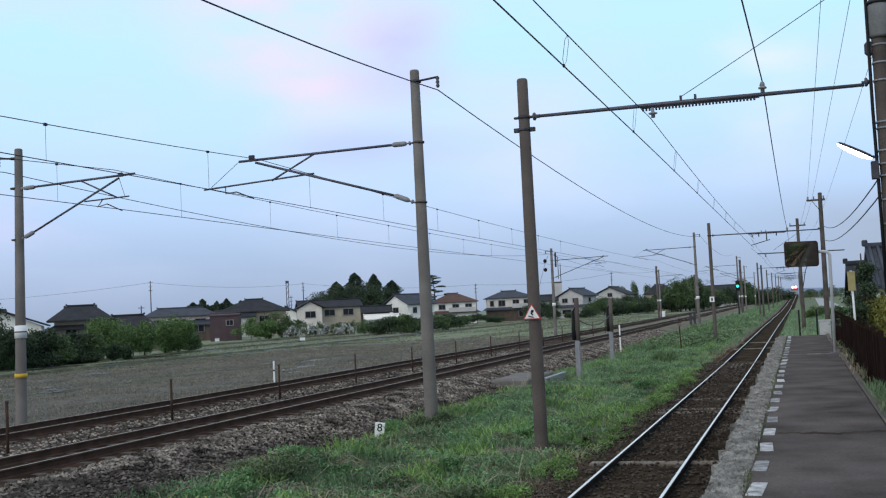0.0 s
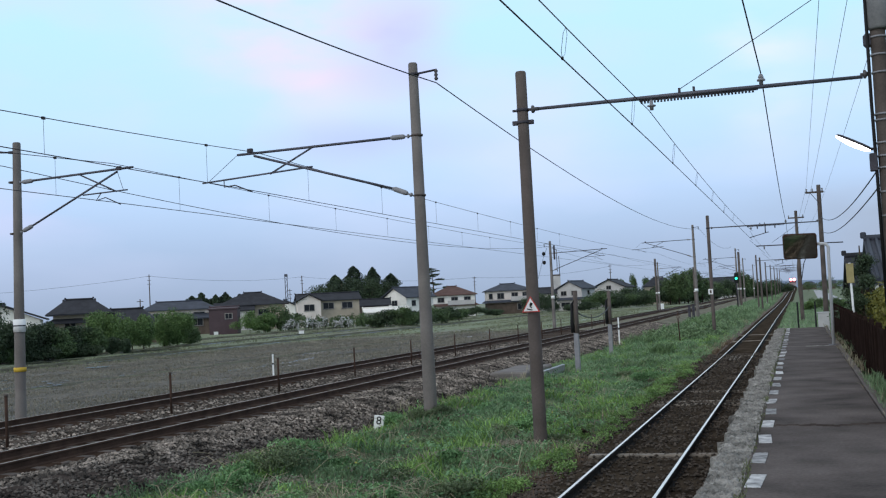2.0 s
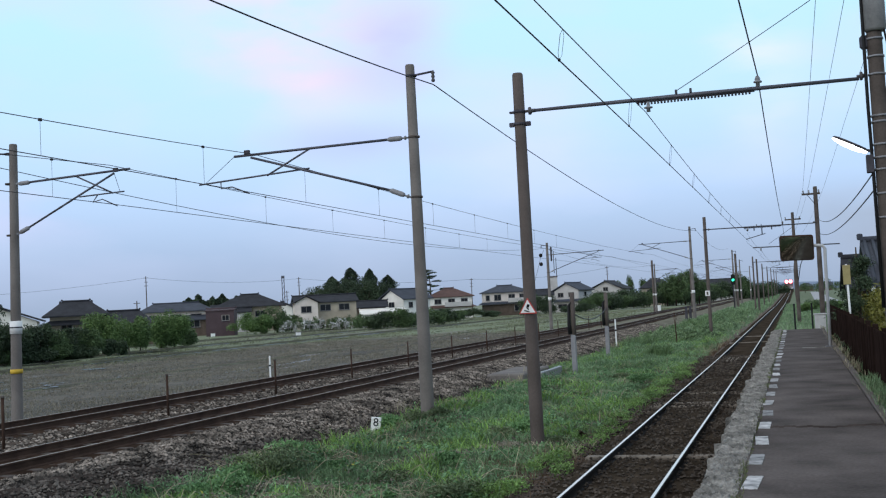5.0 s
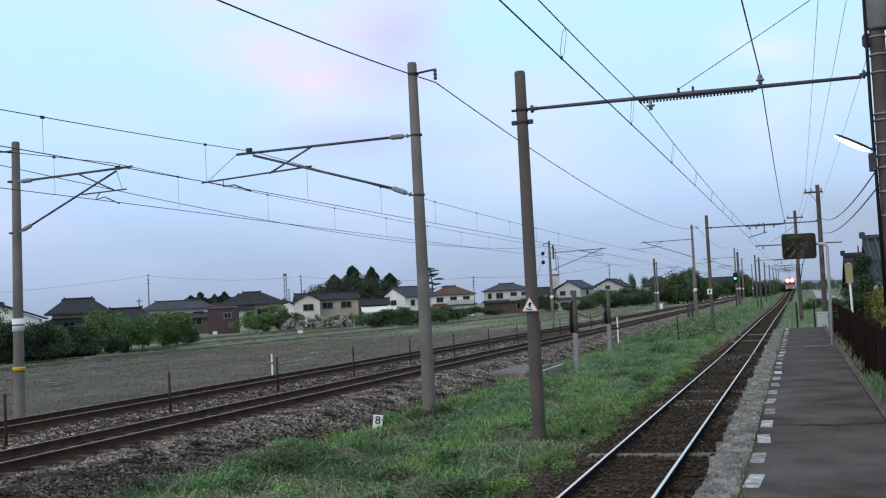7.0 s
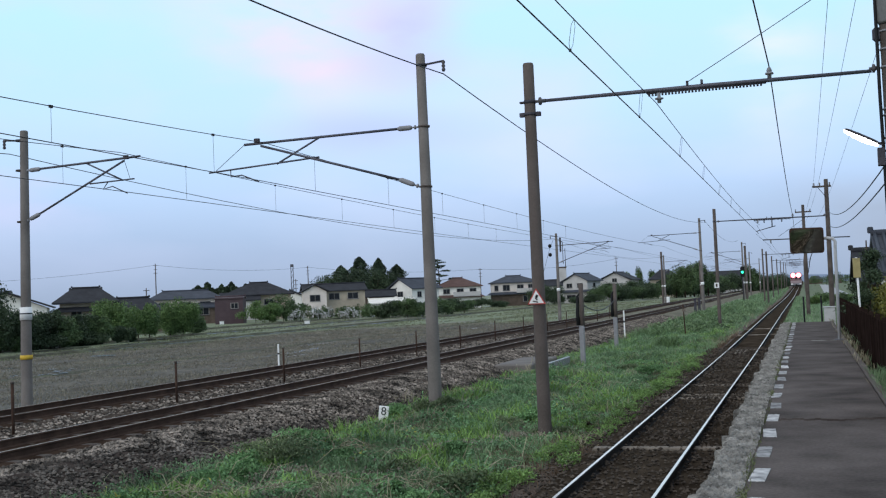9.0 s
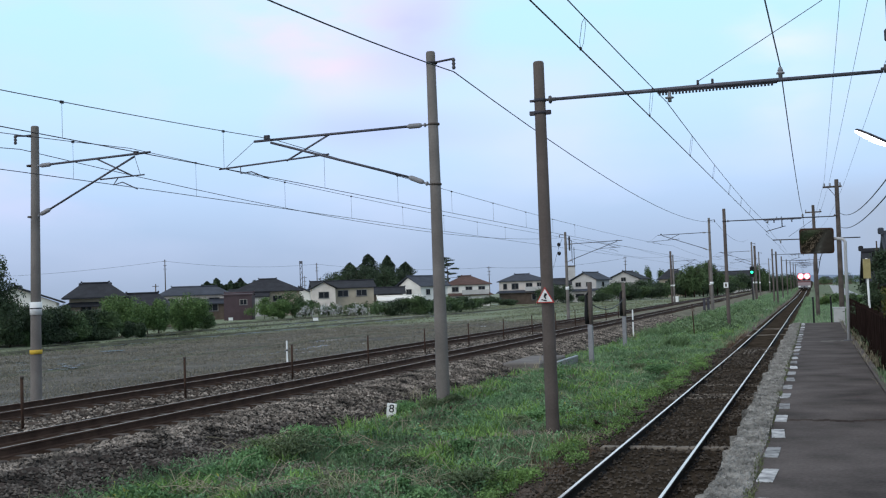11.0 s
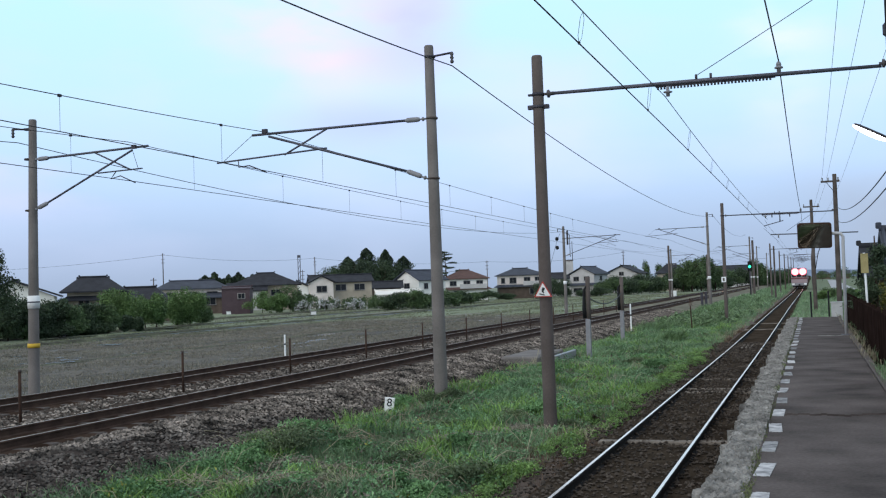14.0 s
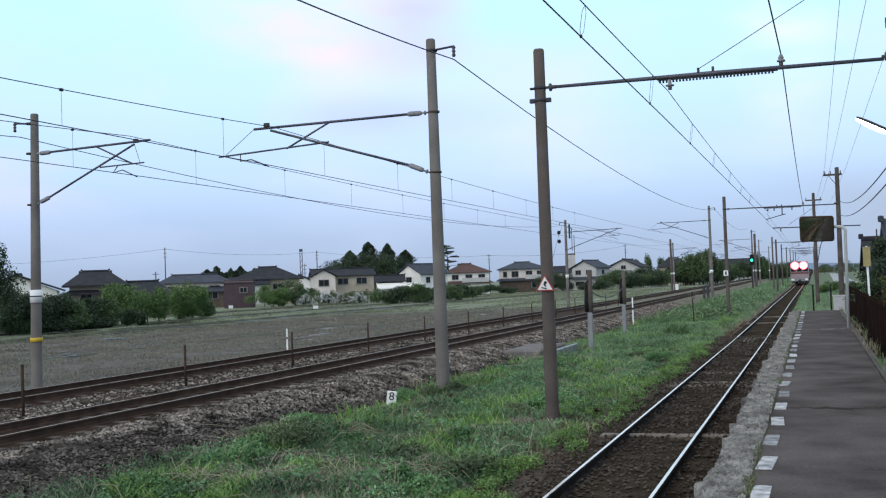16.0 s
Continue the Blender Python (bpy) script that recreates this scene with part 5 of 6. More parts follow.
# house behind the fence
near_house = house("tile-roofed house behind the platform fence", (8.35, 46.0), 0, 10.4, 8, 2.6, 4.2, "gable_x", M_WALL_W, M_TILE_B, [("f", -3, 1.9, 1.6, 1.2), ("f", 1, 1.9, 1.6, 1.2), ("l", 0, 1.9, 1.4, 1.1)], 0.5, 0.55, None, None, None, -0.1)
col_ = mesh_of(tubed([(0, -4.58, 2.64), (0, -0.05, 4.24)], 0.075, 6), "tile_column")
for k in range(38):
    part("tile_column", col_, M_TILE_B, near_house).matrix_basis = pose(-5.6 + 0.303 * k, 0, 0)
house("low tile-roofed storehouse behind the fence", (6.72, 55.5), 0, 8, 6, 2.4, 3.8, "gable_x", M_WALL_B, M_TILE, [("l", 0, 1.7, 1.2, 1.0)], 0.5, 0.5, None, None, None, -0.1)

# water tower and far pylons
for brg, dd, h, wd in ((32.82, 300, 14.9, 0.18), (25.16, 350, 14.5, 0.2), (16.2, 330, 11.0, 0.16), (9.15, 350, 13, 0.16), (33.3, 220, 7.0, 0.16), (25.8, 300, 9.4, 0.14)):
    x, y = spot(brg, dd)
    p = thing("distant_utility_pole", "distant utility pole with crossarms", "utility pole", (x, y, FIELD), brg, "far poles")
    part("shaft", tubed([(0, 0, -0.3), (0, 0, h)], [wd, wd * 0.6], 8), M_CONC_D, p)
    for z, l in ((h - 0.5, 0.6), (h - 1.6, 0.45), (h - 2.6, 0.5)):
        part("crossarm", boxed((-l, -0.07, z), (l, 0.07, z + 0.12)), M_CONC_D, p)
x, y = spot(25.97, 600)
p = thing("lattice_tower", "slim distant lattice tower", "tower", (x, y, FIELD), 26)
for sx in (-0.6, 0.6):
    part("leg", tubed([(sx, 0, 0), (sx, 0, 24)], 0.2, 6), M_STEEL, p)
for k in range(7):
    part("cross_brace", tubed([(-0.6, 0, 3 * k + 1), (0.6, 0, 3 * k + 4)], 0.11, 5), M_STEEL, p)
part("platform_top", boxed((-0.9, -0.9, 22.6), (0.9, 0.9, 24)), M_STEEL, p)
x, y = spot(11.98, 300)
p = thing("chimney_block", "pale grey block tower behind the houses", "tower", (x, y, FIELD), 12)
part("shaft", boxed((-1.3, -1.3, 0), (1.3, 1.3, 9.3), 0.1), M_WALL_G, p)
part("cap", boxed((-1.4, -1.4, 9.3), (1.4, 1.4, 9.6), 0.05), M_CONC, p)
fp = [(*spot(45, 320), 11.5), (*spot(32.82, 300), 14.0), (*spot(25.16, 350), 13.6), (*spot(16.2, 330), 10.2), (*spot(9.15, 350), 12)]
for a, c in zip(fp, fp[1:]):
    wire("overhead_line", "distant overhead line between utility poles", sagging(a, c, 1.2), 0.03, None, "far wires")

# trees among the houses
for k in range(12):
    cedar(*spot(31.0 - 0.24 * k, 262 + 3 * (k % 3)), FIELD, (7.2, 8.0, 7.5, 8.6, 7.3)[k % 5], 3.4 + 0.6 * (k % 2), 900 + k, 3500)
for brg, dd in ((29.62, 178), (25.3, 145)):
    wb = thing("white_box", "small white utility box at the field's edge", "box", (*spot(brg, dd), FIELD), brg, "utility boxes")
    part("body", boxed((-0.34, -0.25, 0.02), (0.34, 0.25, 0.48), 0.04), M_WHITE, wb)
    part("lid", boxed((-0.38, -0.29, 0.48), (0.38, 0.29, 0.54), 0.02), M_WALL_G, wb)
for k, (brg, dd, h, w) in enumerate(((23.44, 290, 12.2, 6.0), (22.48, 290, 14.3, 6.4), (21.49, 290, 13.8, 4.6), (20.55, 290, 11.9, 5.8))):
    cedar(*spot(brg, dd), FIELD, h, w * 1.15, 20 + k)
for k, (brg, dd, h, w) in enumerate(((24.6, 285, 9.8, 7), (24.1, 283, 10.4, 8), (23.1, 283, 11.4, 9), (22.2, 284, 11.6, 8), (21.2, 284, 11.4, 8), (20.7, 284, 10.5, 7), (24.3, 290, 9.8, 8), (23.6, 286, 10.8, 8), (22.7, 280, 11.0, 9), (21.7, 281, 10.8, 9))):
    tree(*spot(brg, dd), FIELD, h, w, M_LEAF_D if k % 2 else M_CEDAR, "dense dark green tree in a grove", 40 + k, 5200, 0.24, 0.05)


def pine(x, y, z, h, w, label, seed):
    """A pine with flat separate pads of needles on a bare trunk."""
    t = thing("pine_tree", label, "tree", (x, y, z), 0, "conifers")
    rng = random.Random(seed)
    bm = bmesh.new()
    tube(bm, [(0, 0, -0.3), (0.2, 0, h * 0.5), (-0.1, 0, h * 0.97)], [0.26, 0.18, 0.05], 8)
    pads = []
    for k in range(15):
        f = 0.50 + 0.48 * k / 14
        a, r = k * 2.4, w / 2 * (1.15 - 0.95 * max(0, f - 0.62) / 0.36) * rng.uniform(0.45, 0.85)
        px_, py_, pz_ = math.cos(a) * r, math.sin(a) * r, h * f
        tube(bm, [(0, 0, pz_ - 0.3), (px_ * 0.5, py_ * 0.5, pz_ - 0.1), (px_, py_, pz_ - 0.1)], [0.08, 0.05, 0.02], 5)
        pads.append(leaves((px_, py_, pz_), (w * 0.17, w * 0.17, 0.32), 420, 0.17, seed * 50 + k, 0.1, 6))
    part("trunk", bm, M_BARK, t)
    v, f = merged(pads)
    soup("crown", v, f, M_CEDAR, t)
    return t


pine(*spot(18.38, 260), FIELD, 11.7, 8.4, "spreading dark pine with layered boughs", 31)
left = [(41.0, 88, 7.2, 4, M_LEAF_D), (40.9, 92, 4.6, 5, M_LEAF_D), (40.2, 93, 3.5, 4.2, M_LEAF_D), (39.4, 94, 3.2, 4.0, M_LEAF_D), (38.7, 96, 3.3, 3.6, M_LEAF_D), (37.9, 98, 3.4, 3.4, M_LEAF_D), (37.3, 99, 2.7, 3.2, M_LEAF),
        (36.7, 101, 3.5, 3.2, M_LEAF_D), (36.1, 102, 2.8, 3.0, M_LEAF_D), (35.6, 102, 2.5, 2.6, M_LEAF), (34.75, 104, 1.5, 2.0, M_LEAF_D), (34.15, 104, 1.3, 1.6, M_LEAF_D), (31.0, 122, 2.2, 3.0, M_LEAF)]
for k, (brg, dd, h, w, m) in enumerate(left):
    tree(*spot(brg, dd), FIELD, h, w, m, "bushy dark evergreen at the field's edge", 60 + k, 6500, 0.115, 0.0, group="garden trees")
for k, (brg, dd, h, w) in enumerate(((35.0, 108, 4.5, 4.2), (33.75, 112, 3.2, 3.2), (33.2, 113, 3.5, 2.6), (32.2, 117, 3.5, 2.8), (31.55, 118, 4.0, 3.8))):
    tree(*spot(brg, dd), FIELD, h, w, M_LEAF_L, "round light green garden tree", 780 + k, 11000, 0.10, 0.04, group="garden trees", lumps=26)
pillar = thing("stone_pillar", "pale grey stone pillar at the garden's edge", "pillar", (*spot(37.9, 99), FIELD))
part("shaft", boxed((-0.22, -0.2, 0), (0.22, 0.2, 1.5), 0.05), M_PALE, pillar)
part("base", boxed((-0.7, -0.5, -0.1), (0.9, 0.4, 0.3), 0.08), M_PALE, pillar)
for k, (brg, dd, h, w, m) in enumerate([(27.9, 178, 3.4, 6, M_LEAF_L), (27.2, 178, 3.0, 5, M_LEAF_L), (26.5, 182, 4.6, 6, M_LEAF), (25.9, 184, 3.4, 5, M_LEAF), (21.7, 168, 2.2, 6, M_LEAF), (20.9, 166, 2.7, 6, M_LEAF_D), (20.1, 165, 3.0, 6, M_LEAF), (19.3, 168, 2.8, 6, M_LEAF_D), (18.5, 172, 2.7, 6, M_LEAF), (17.8, 178, 2.7, 5, M_LEAF_D), (17.1, 186, 2.3, 5, M_LEAF),
                                        (16.2, 240, 2.2, 6, M_LEAF_D), (15.3, 244, 1.6, 5, M_LEAF_D), (13.5, 245, 3.6, 5, M_LEAF_D), (12.9, 250, 4.6, 6, M_LEAF_D), (12.2, 255, 4.2, 5, M_LEAF_D), (10.4, 258, 2.0, 6, M_LEAF_D), (11.3, 256, 1.6, 6, M_LEAF_D)]):
    shrub(*spot(brg, dd), FIELD, w / 2, w / 2, h, m, "dense dark green hedge shrub by the houses", 90 + k, 4200, 0.15)
for k in range(7):
    brg = 40.2 - 0.74 * k
    shrub(*spot(brg, 92 + 1.6 * k), FIELD, 1.5, 1.2, 1.3 + 0.4 * math.sin(k * 2.1), (M_LEAF_D, M_LEAF, M_LEAF_D)[k % 3], "dense garden shrub at the field's edge", 400 + k, 3600, 0.11)
for k in range(16):
    brg = 26.1 - 0.29 * k
    if k % 5 == 3:
        continue
    shrub(*spot(brg, 178 + (k % 2)), FIELD, 0.95, 0.9, (1.5, 2.3, 1.9)[k % 3], M_BLOOM, "shrub with scattered white blossom", 120 + k, 90, 0.15, 0, "shrub", "blossoming shrubs")
    shrub(*spot(brg + 0.12, 180), FIELD, 1.2, 1.0, 2.4 - 0.3 * (k % 2), M_LEAF, "low green shrub among blossom", 140 + k, 800, 0.13)
for k in range(24):
    brg = 9.9 - 0.40 * k
    dd = 262 + 4 * k
    h = (4.6 if k < 14 else 5.6) + 0.7 * math.sin(k * 1.7)
    tree(*spot(brg, dd), FIELD, h, 8.5, M_LEAF if k % 3 == 0 else M_LEAF_D, "dark tree in the belt beside the line", 1500 + k, 4200, 0.20, 0.0, group="tree belt")
for k, (brg, dd, h, w) in enumerate(((6.2, 292, 8.4, 7), (5.75, 290, 9.2, 7), (5.3, 296, 9.6, 7), (4.95, 300, 10.8, 4.5), (4.6, 306, 8.8, 6), (2.65, 330, 9.0, 4.5), (2.3, 335, 7.6, 4), (8.0, 350, 9.2, 3), (8.6, 352, 8.6, 2.6), (7.3, 355, 8.8, 4))):
    tree(*spot(brg, dd), FIELD, h, w, M_LEAF, "tall dark tree near the line", 170 + k, 5000, 0.23, 0.05, group="tree belt")
# Blue-grey base colour carries the haze of distance over the woods.
M_HILL = mat("haze_tinted_hills", (0.20, 0.25, 0.34), 1.0, 0, 0.10, 0.002, 0.02, 0)


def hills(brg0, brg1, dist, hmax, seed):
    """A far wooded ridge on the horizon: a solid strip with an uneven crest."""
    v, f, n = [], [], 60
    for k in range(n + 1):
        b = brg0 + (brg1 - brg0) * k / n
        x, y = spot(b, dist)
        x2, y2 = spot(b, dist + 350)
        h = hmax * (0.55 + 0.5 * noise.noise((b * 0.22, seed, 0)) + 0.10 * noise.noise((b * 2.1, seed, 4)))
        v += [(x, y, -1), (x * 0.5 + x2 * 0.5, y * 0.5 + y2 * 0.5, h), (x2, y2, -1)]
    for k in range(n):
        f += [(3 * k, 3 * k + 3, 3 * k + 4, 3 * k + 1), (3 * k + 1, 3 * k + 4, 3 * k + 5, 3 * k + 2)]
    return tagged(soup("backdrop", v, f, M_HILL), "low wooded ridge on the horizon with haze painted into its colour", "hills", kind="structure")


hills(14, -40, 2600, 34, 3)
M_ROAD = mat("pale_concrete_road", (0.34, 0.34, 0.35), 0.9, 0, 0.15, 0.3, 6, 0.2)
road_pts = [(4.5 + 0.012 * (y - 150), float(y)) for y in range(150, 760, 30)]
road_v = [(x + o, y, -0.12) for x, y in road_pts for o in (-1.6, 2.4)]
road_f = [(2 * k, 2 * k + 1, 2 * k + 3, 2 * k + 2) for k in range(len(road_pts) - 1)]
tagged(soup("road", road_v, road_f, M_ROAD), "pale farm road running beside the line", "road", kind="structure")
for k, (brg, dd, w_, zr_) in enumerate(((-0.6, 980, 11, 7.0), (-1.5, 900, 10, 6.5), (-2.6, 940, 12, 7.5))):
    house("distant grey-roofed house beyond the fields", spot(brg, dd), -8 + 9 * k, w_, 8, zr_ - 2.6, zr_, "gable_x" if k % 2 else "hip", M_WALL_B, M_TILE_B, [("f", -1.5, 3.0, 1.6, 1.0)], 0.4)
# behind the fence
conifer(1.95, 37.0, 0.0, 3.6, 1.7, M_LEAF_D, "dark conifer behind the fence", 200, 14000, 0.045, 0.02)
for k in range(7):
    shrub(2.45 + 0.1 * (k % 2), 27.0 + 2.3 * k, 0.0, 0.6, 1.4, 2.3 + 0.12 * (k % 3), M_HEDGE, "clipped yellow-green hedge behind the fence", 210 + k, 2600, 0.075, 0, "hedge", "hedge", "hedge")
for k in range(5):
    shrub(1.2 + 0.85 * k, 128 + 7 * (k % 3), -0.25, 0.9, 1.0, 1.1 + 0.3 * (k % 2), (M_LEAF_L, M_LEAF)[k % 2], "leafy green bush beside the line", 520 + k, 2200, 0.10)
for k in range(2, 9):
    tree(20 + 7 * k, 300 + 40 * k, 0, 4 + (k % 3), 6, M_LEAF_D if k % 2 else M_LEAF, "roadside tree beyond the platform", 230 + k, 2600, 0.17, 0.0, group="roadside trees")
for k in range(12):
    tree(6 + 6.5 * k, 620 + 30 * (k % 5) + 9 * k, -0.25, 5.5 + 1.6 * (k % 3), 10, M_LEAF, "hazy tree far along the line", 280 + k, 1500, 0.25, 0.0, group="roadside trees")
# Unseen trees, added so the mirror reflects dark green instead of sky.
for k in range(9):
    tree(-13 + 4.2 * k, -17 - (k % 2) * 3, -0.3, 7.5 + (k % 3), 7, M_LEAF_L if k % 2 else M_LEAF, "unseen tree added behind the camera for the mirror to reflect", 250 + k, 2500, 0.25, 0.0, group="trees behind the platform")


# ---------------------------------------------------------------- grass and stones (too many to count)
def blades(name, label, n, area, material, hmin, hmax, width, seed, dens=None, zf=ground_z):
    g = np.random.default_rng(seed)
    xa, xb, ya, yb = area
    x = g.uniform(xa, xb, n * 3)
    y = ya + (yb - ya) * g.uniform(0, 1, n * 3) ** 1.7
    keep = [i for i in range(n * 3) if dens is None or dens(x[i], y[i]) > g.uniform()][:n]
    x, y = x[keep], y[keep]
    n = len(x)
    z = np.array([zf(a, c) for a, c in zip(x, y)])
    h = g.uniform(hmin, hmax, n) * (0.35 + 1.3 * np.array([noise.noise((a * 1.1, c * 0.9, 9)) * 0.6 + 0.5 for a, c in zip(x, y)]))
    an = g.uniform(0, 6.28, n)
    s = width * (1 + y / 40.0)
    dx, dy = np.cos(an) * s, np.sin(an) * s
    lean = g.uniform(0.3, 1.3, n) * h
    la = g.uniform(0, 6.28, n)
    lx, ly = np.cos(la) * lean, np.sin(la) * lean
    v = np.stack([np.stack([x - dx, y - dy, z - 0.03], 1), np.stack([x + dx, y + dy, z - 0.03], 1),
                  np.stack([x + dx * 0.7 + lx * 0.35, y + dy * 0.7 + ly * 0.35, z + h * 0.6], 1), np.stack([x - dx * 0.7 + lx * 0.35, y - dy * 0.7 + ly * 0.35, z + h * 0.6], 1),
                  np.stack([x + lx, y + ly, z + h], 1)], 1).reshape(-1, 3)
    f = []
    for i in range(n):
        o = 5 * i
        f += [(o, o + 1, o + 2, o + 3), (o + 3, o + 2, o + 4)]
    ob = soup(name, v, f, material)
    return tagged(ob, label, "grass", kind="stuff")


def verge(x, y):
    e = -9.95 - 0.012 * max(0, y - 45) + min(0.8, max(0, (y - 16) * 0.25)) + noise.noise((y * 0.5, 0, 0)) * 0.5
    r = -3.55 - 0.30 * max(0, min(1, (24 - y) / 8)) + noise.noise((y * 0.5, 4, 0)) * 0.4 + noise.noise((y * 1.7, 9, 0)) * 0.25
    d = max(0.3, 0.30 + 1.3 * (noise.noise((x * 0.8, y * 0.6, 2)) + 0.25)) if y > 17 else 0.75
    d *= min(1, (x - e) / 0.7 + 0.15) if x > e else 0
    d *= min(1, max(0.15, (r - x) / 0.9 + 0.5 * noise.noise((x * 2, y * 1.5, 6))))
    if abs(x + 9.1) < 0.95 and abs(y - 37.4) < 2.6:
        return 0.0
    return d if e < x < r else 0.0


def low_leaves(name, label, n, area, material, size, seed, dens, tall=0.30):
    """Small broad leaves close over the ground, in clumps."""
    g = np.random.default_rng(seed)
    xa, xb, ya, yb = area
    x, y = g.uniform(xa, xb, n), ya + (yb - ya) * g.uniform(0, 1, n) ** 1.6
    keep = np.array([dens(p, q) > g.uniform() for p, q in zip(x, y)])
    x, y = x[keep], y[keep]
    top = np.array([0.05 + tall * max(0, noise.noise((p * 1.7, q * 1.4, 21)) + 0.1) + 0.22 * max(0, noise.noise((p * 4.3, q * 3.6, 27))) for p, q in zip(x, y)])
    z = np.array([ground_z(p, q) for p, q in zip(x, y)]) + top * g.uniform(0.2, 1.0, len(x))
    v, f = leaf_faces(np.stack([x, y, z], 1), size, g)
    return tagged(soup(name, v, f, material), label, "weeds", kind="stuff")


blades("grass", "fresh green verge grass between the lines", 105000, (-10.1, -3.3, 9.5, 45), M_GRASS, 0.04, 0.14, 0.006, 1, verge)
blades("grass", "fresh green verge grass between the lines", 52000, (-10.6, -3.3, 40, 110), M_GRASS, 0.07, 0.24, 0.006, 2, verge)
blades("grass", "fresh green verge grass between the lines", 16000, (-9.8, -3.3, 100, 320), M_GRASS, 0.14, 0.4, 0.008, 8, verge)
blades("weeds", "taller bright weeds in clumps on the verge", 16000, (-9.6, -3.6, 12, 70), leaf_mat("bright_weed_leaves", (0.14, 0.27, 0.06), (0.23, 0.38, 0.10)), 0.08, 0.26, 0.008, 7, lambda x, y: 1.0 if (noise.noise((x * 0.75, y * 0.6, 17)) > 0.14 or (x + 8.3) ** 2 / 0.2 + (y - 13.6) ** 2 / 0.6 < 1 or (x + 8.6) ** 2 / 0.3 + (y - 18.8) ** 2 / 0.6 < 1) and -9.3 < x < -3.9 else 0.0)
blades("dry_grass", "dry straw-coloured grass patches on the verge", 17000, (-9.9, -3.5, 9.5, 130), M_DRY, 0.06, 0.26, 0.005, 3, lambda x, y: 1.0 if noise.noise((x * 0.6, y * 0.4, 7)) > 0.30 or (x + 8.8) ** 2 / 0.5 + (y - 16.8) ** 2 / 0.5 < 1 or (x + 7.4) ** 2 / 0.5 + (y - 13.1) ** 2 / 0.25 < 1 or (x + 5.6) ** 2 / 0.6 + (y - 14.0) ** 2 / 0.7 < 1 else 0.03)
blades("weeds", "tall leafy weeds in clumps along the verge", 7000, (-8.8, -4.6, 47, 120), leaf_mat("tall_weed_leaves", (0.095, 0.165, 0.07), (0.16, 0.25, 0.11)), 0.25, 0.6, 0.008, 57, lambda x, y: 1.0 if noise.noise((x * 0.5, y * 0.16, 57)) > 0.2 else 0.0)
low_leaves("weeds", "lush leafy weed thicket along the verge", 60000, (-9.0, -4.2, 62, 150), leaf_mat("lush_weed_leaves", (0.115, 0.180, 0.088), (0.190, 0.280, 0.138)), 0.085, 63, lambda x, y: 1.0 if noise.noise((x * 0.45, y * 0.12, 63)) > -0.1 else 0.2, 0.75)
blades("dry_grass", "short brown withered grass beside the track bed", 14000, (-4.9, -3.4, 10, 60), leaf_mat("withered_grass", (0.105, 0.068, 0.048), (0.18, 0.125, 0.085)), 0.03, 0.11, 0.005, 61, lambda x, y: 0.5 + noise.noise((x * 0.9, y * 0.5, 61)) * 1.5)
blades("paddy_weeds", "dull green tufts over the far paddies", 46000, (-80, -21, 52, 250), leaf_mat("dull_paddy_weeds", (0.135, 0.155, 0.085), (0.20, 0.215, 0.13)), 0.04, 0.13, 0.012, 51, lambda x, y: (noise.noise((x * 0.25, y * 0.05, 51)) + 0.35) * (1 if x < -45 or y > 108 else 0), ground_z)
blades("stubble", "short grey-brown rice stubble over the bare paddy", 60000, (-47, -20.5, 23, 112), leaf_mat("rice_stubble", (0.150, 0.140, 0.105), (0.255, 0.235, 0.180)), 0.03, 0.09, 0.010, 71, lambda x, y: 0.45 + 0.9 * noise.noise((x * 0.35, y * 0.12, 71)))
low_leaves("dry_grass", "matted grey withered grass on the verge", 42000, (-9.6, -3.8, 10, 45), leaf_mat("withered_mat", (0.120, 0.105, 0.085), (0.215, 0.190, 0.155)), 0.032, 73, lambda x, y: (1.0 if noise.noise((x * 0.55, y * 0.45, 73)) > (0.20 if y > 15.5 else -0.12) else 0.03) * min(1.0, verge(x, y) * 2), 0.22)
blades("weeds", "low weeds in the joint behind the coping stones", 2600, (-0.54, -0.465, 7, 43), leaf_mat("mossy_joint_weeds", (0.085, 0.105, 0.045), (0.15, 0.17, 0.08)), 0.008, 0.035, 0.004, 9, lambda x, y: noise.noise((0, y * 1.3, 3)) + 0.3, lambda x, y: 0.87)
blades("grass", "green weeds behind the platform kerb", 2600, (0.90, 1.22, 10, 46), M_GRASS, 0.04, 0.15, 0.004, 4, lambda x, y: (0.9 if 13 < y < 19.5 else 0.05) * (noise.noise((3, y * 1.2, 1)) + 0.6), lambda x, y: 0.84)
blades("dry_grass", "dry weeds along the platform kerb", 900, (0.84, 1.1, 10, 46), M_DRY, 0.03, 0.13, 0.004, 14, lambda x, y: (0.9 if 21 < y < 34 else 0.15) * (noise.noise((8, y * 1.1, 1)) + 0.5), lambda x, y: 0.86)
blades("grass", "green weeds beyond the platform's end", 26000, (-1.3, 9.0, 44, 190), M_GRASS, 0.06, 0.22, 0.007, 5)


low_leaves("weeds", "low leafy green weeds over the verge", 230000, (-9.6, -3.6, 10, 62), leaf_mat("leafy_weeds", (0.098, 0.202, 0.095), (0.185, 0.328, 0.156)), 0.032, 31, lambda x, y: verge(x, y) * (0.9 if noise.noise((x * 0.8, y * 0.6, 33)) > -0.1 else 0.25))
low_leaves("weeds", "yellow-green flowering weeds on the verge", 5000, (-9.2, -4.2, 12, 45), leaf_mat("yellowish_weeds", (0.26, 0.28, 0.06), (0.38, 0.38, 0.10)), 0.03, 32, lambda x, y: 1.0 if noise.noise((x * 0.9, y * 0.7, 41)) > 0.32 else 0.0)
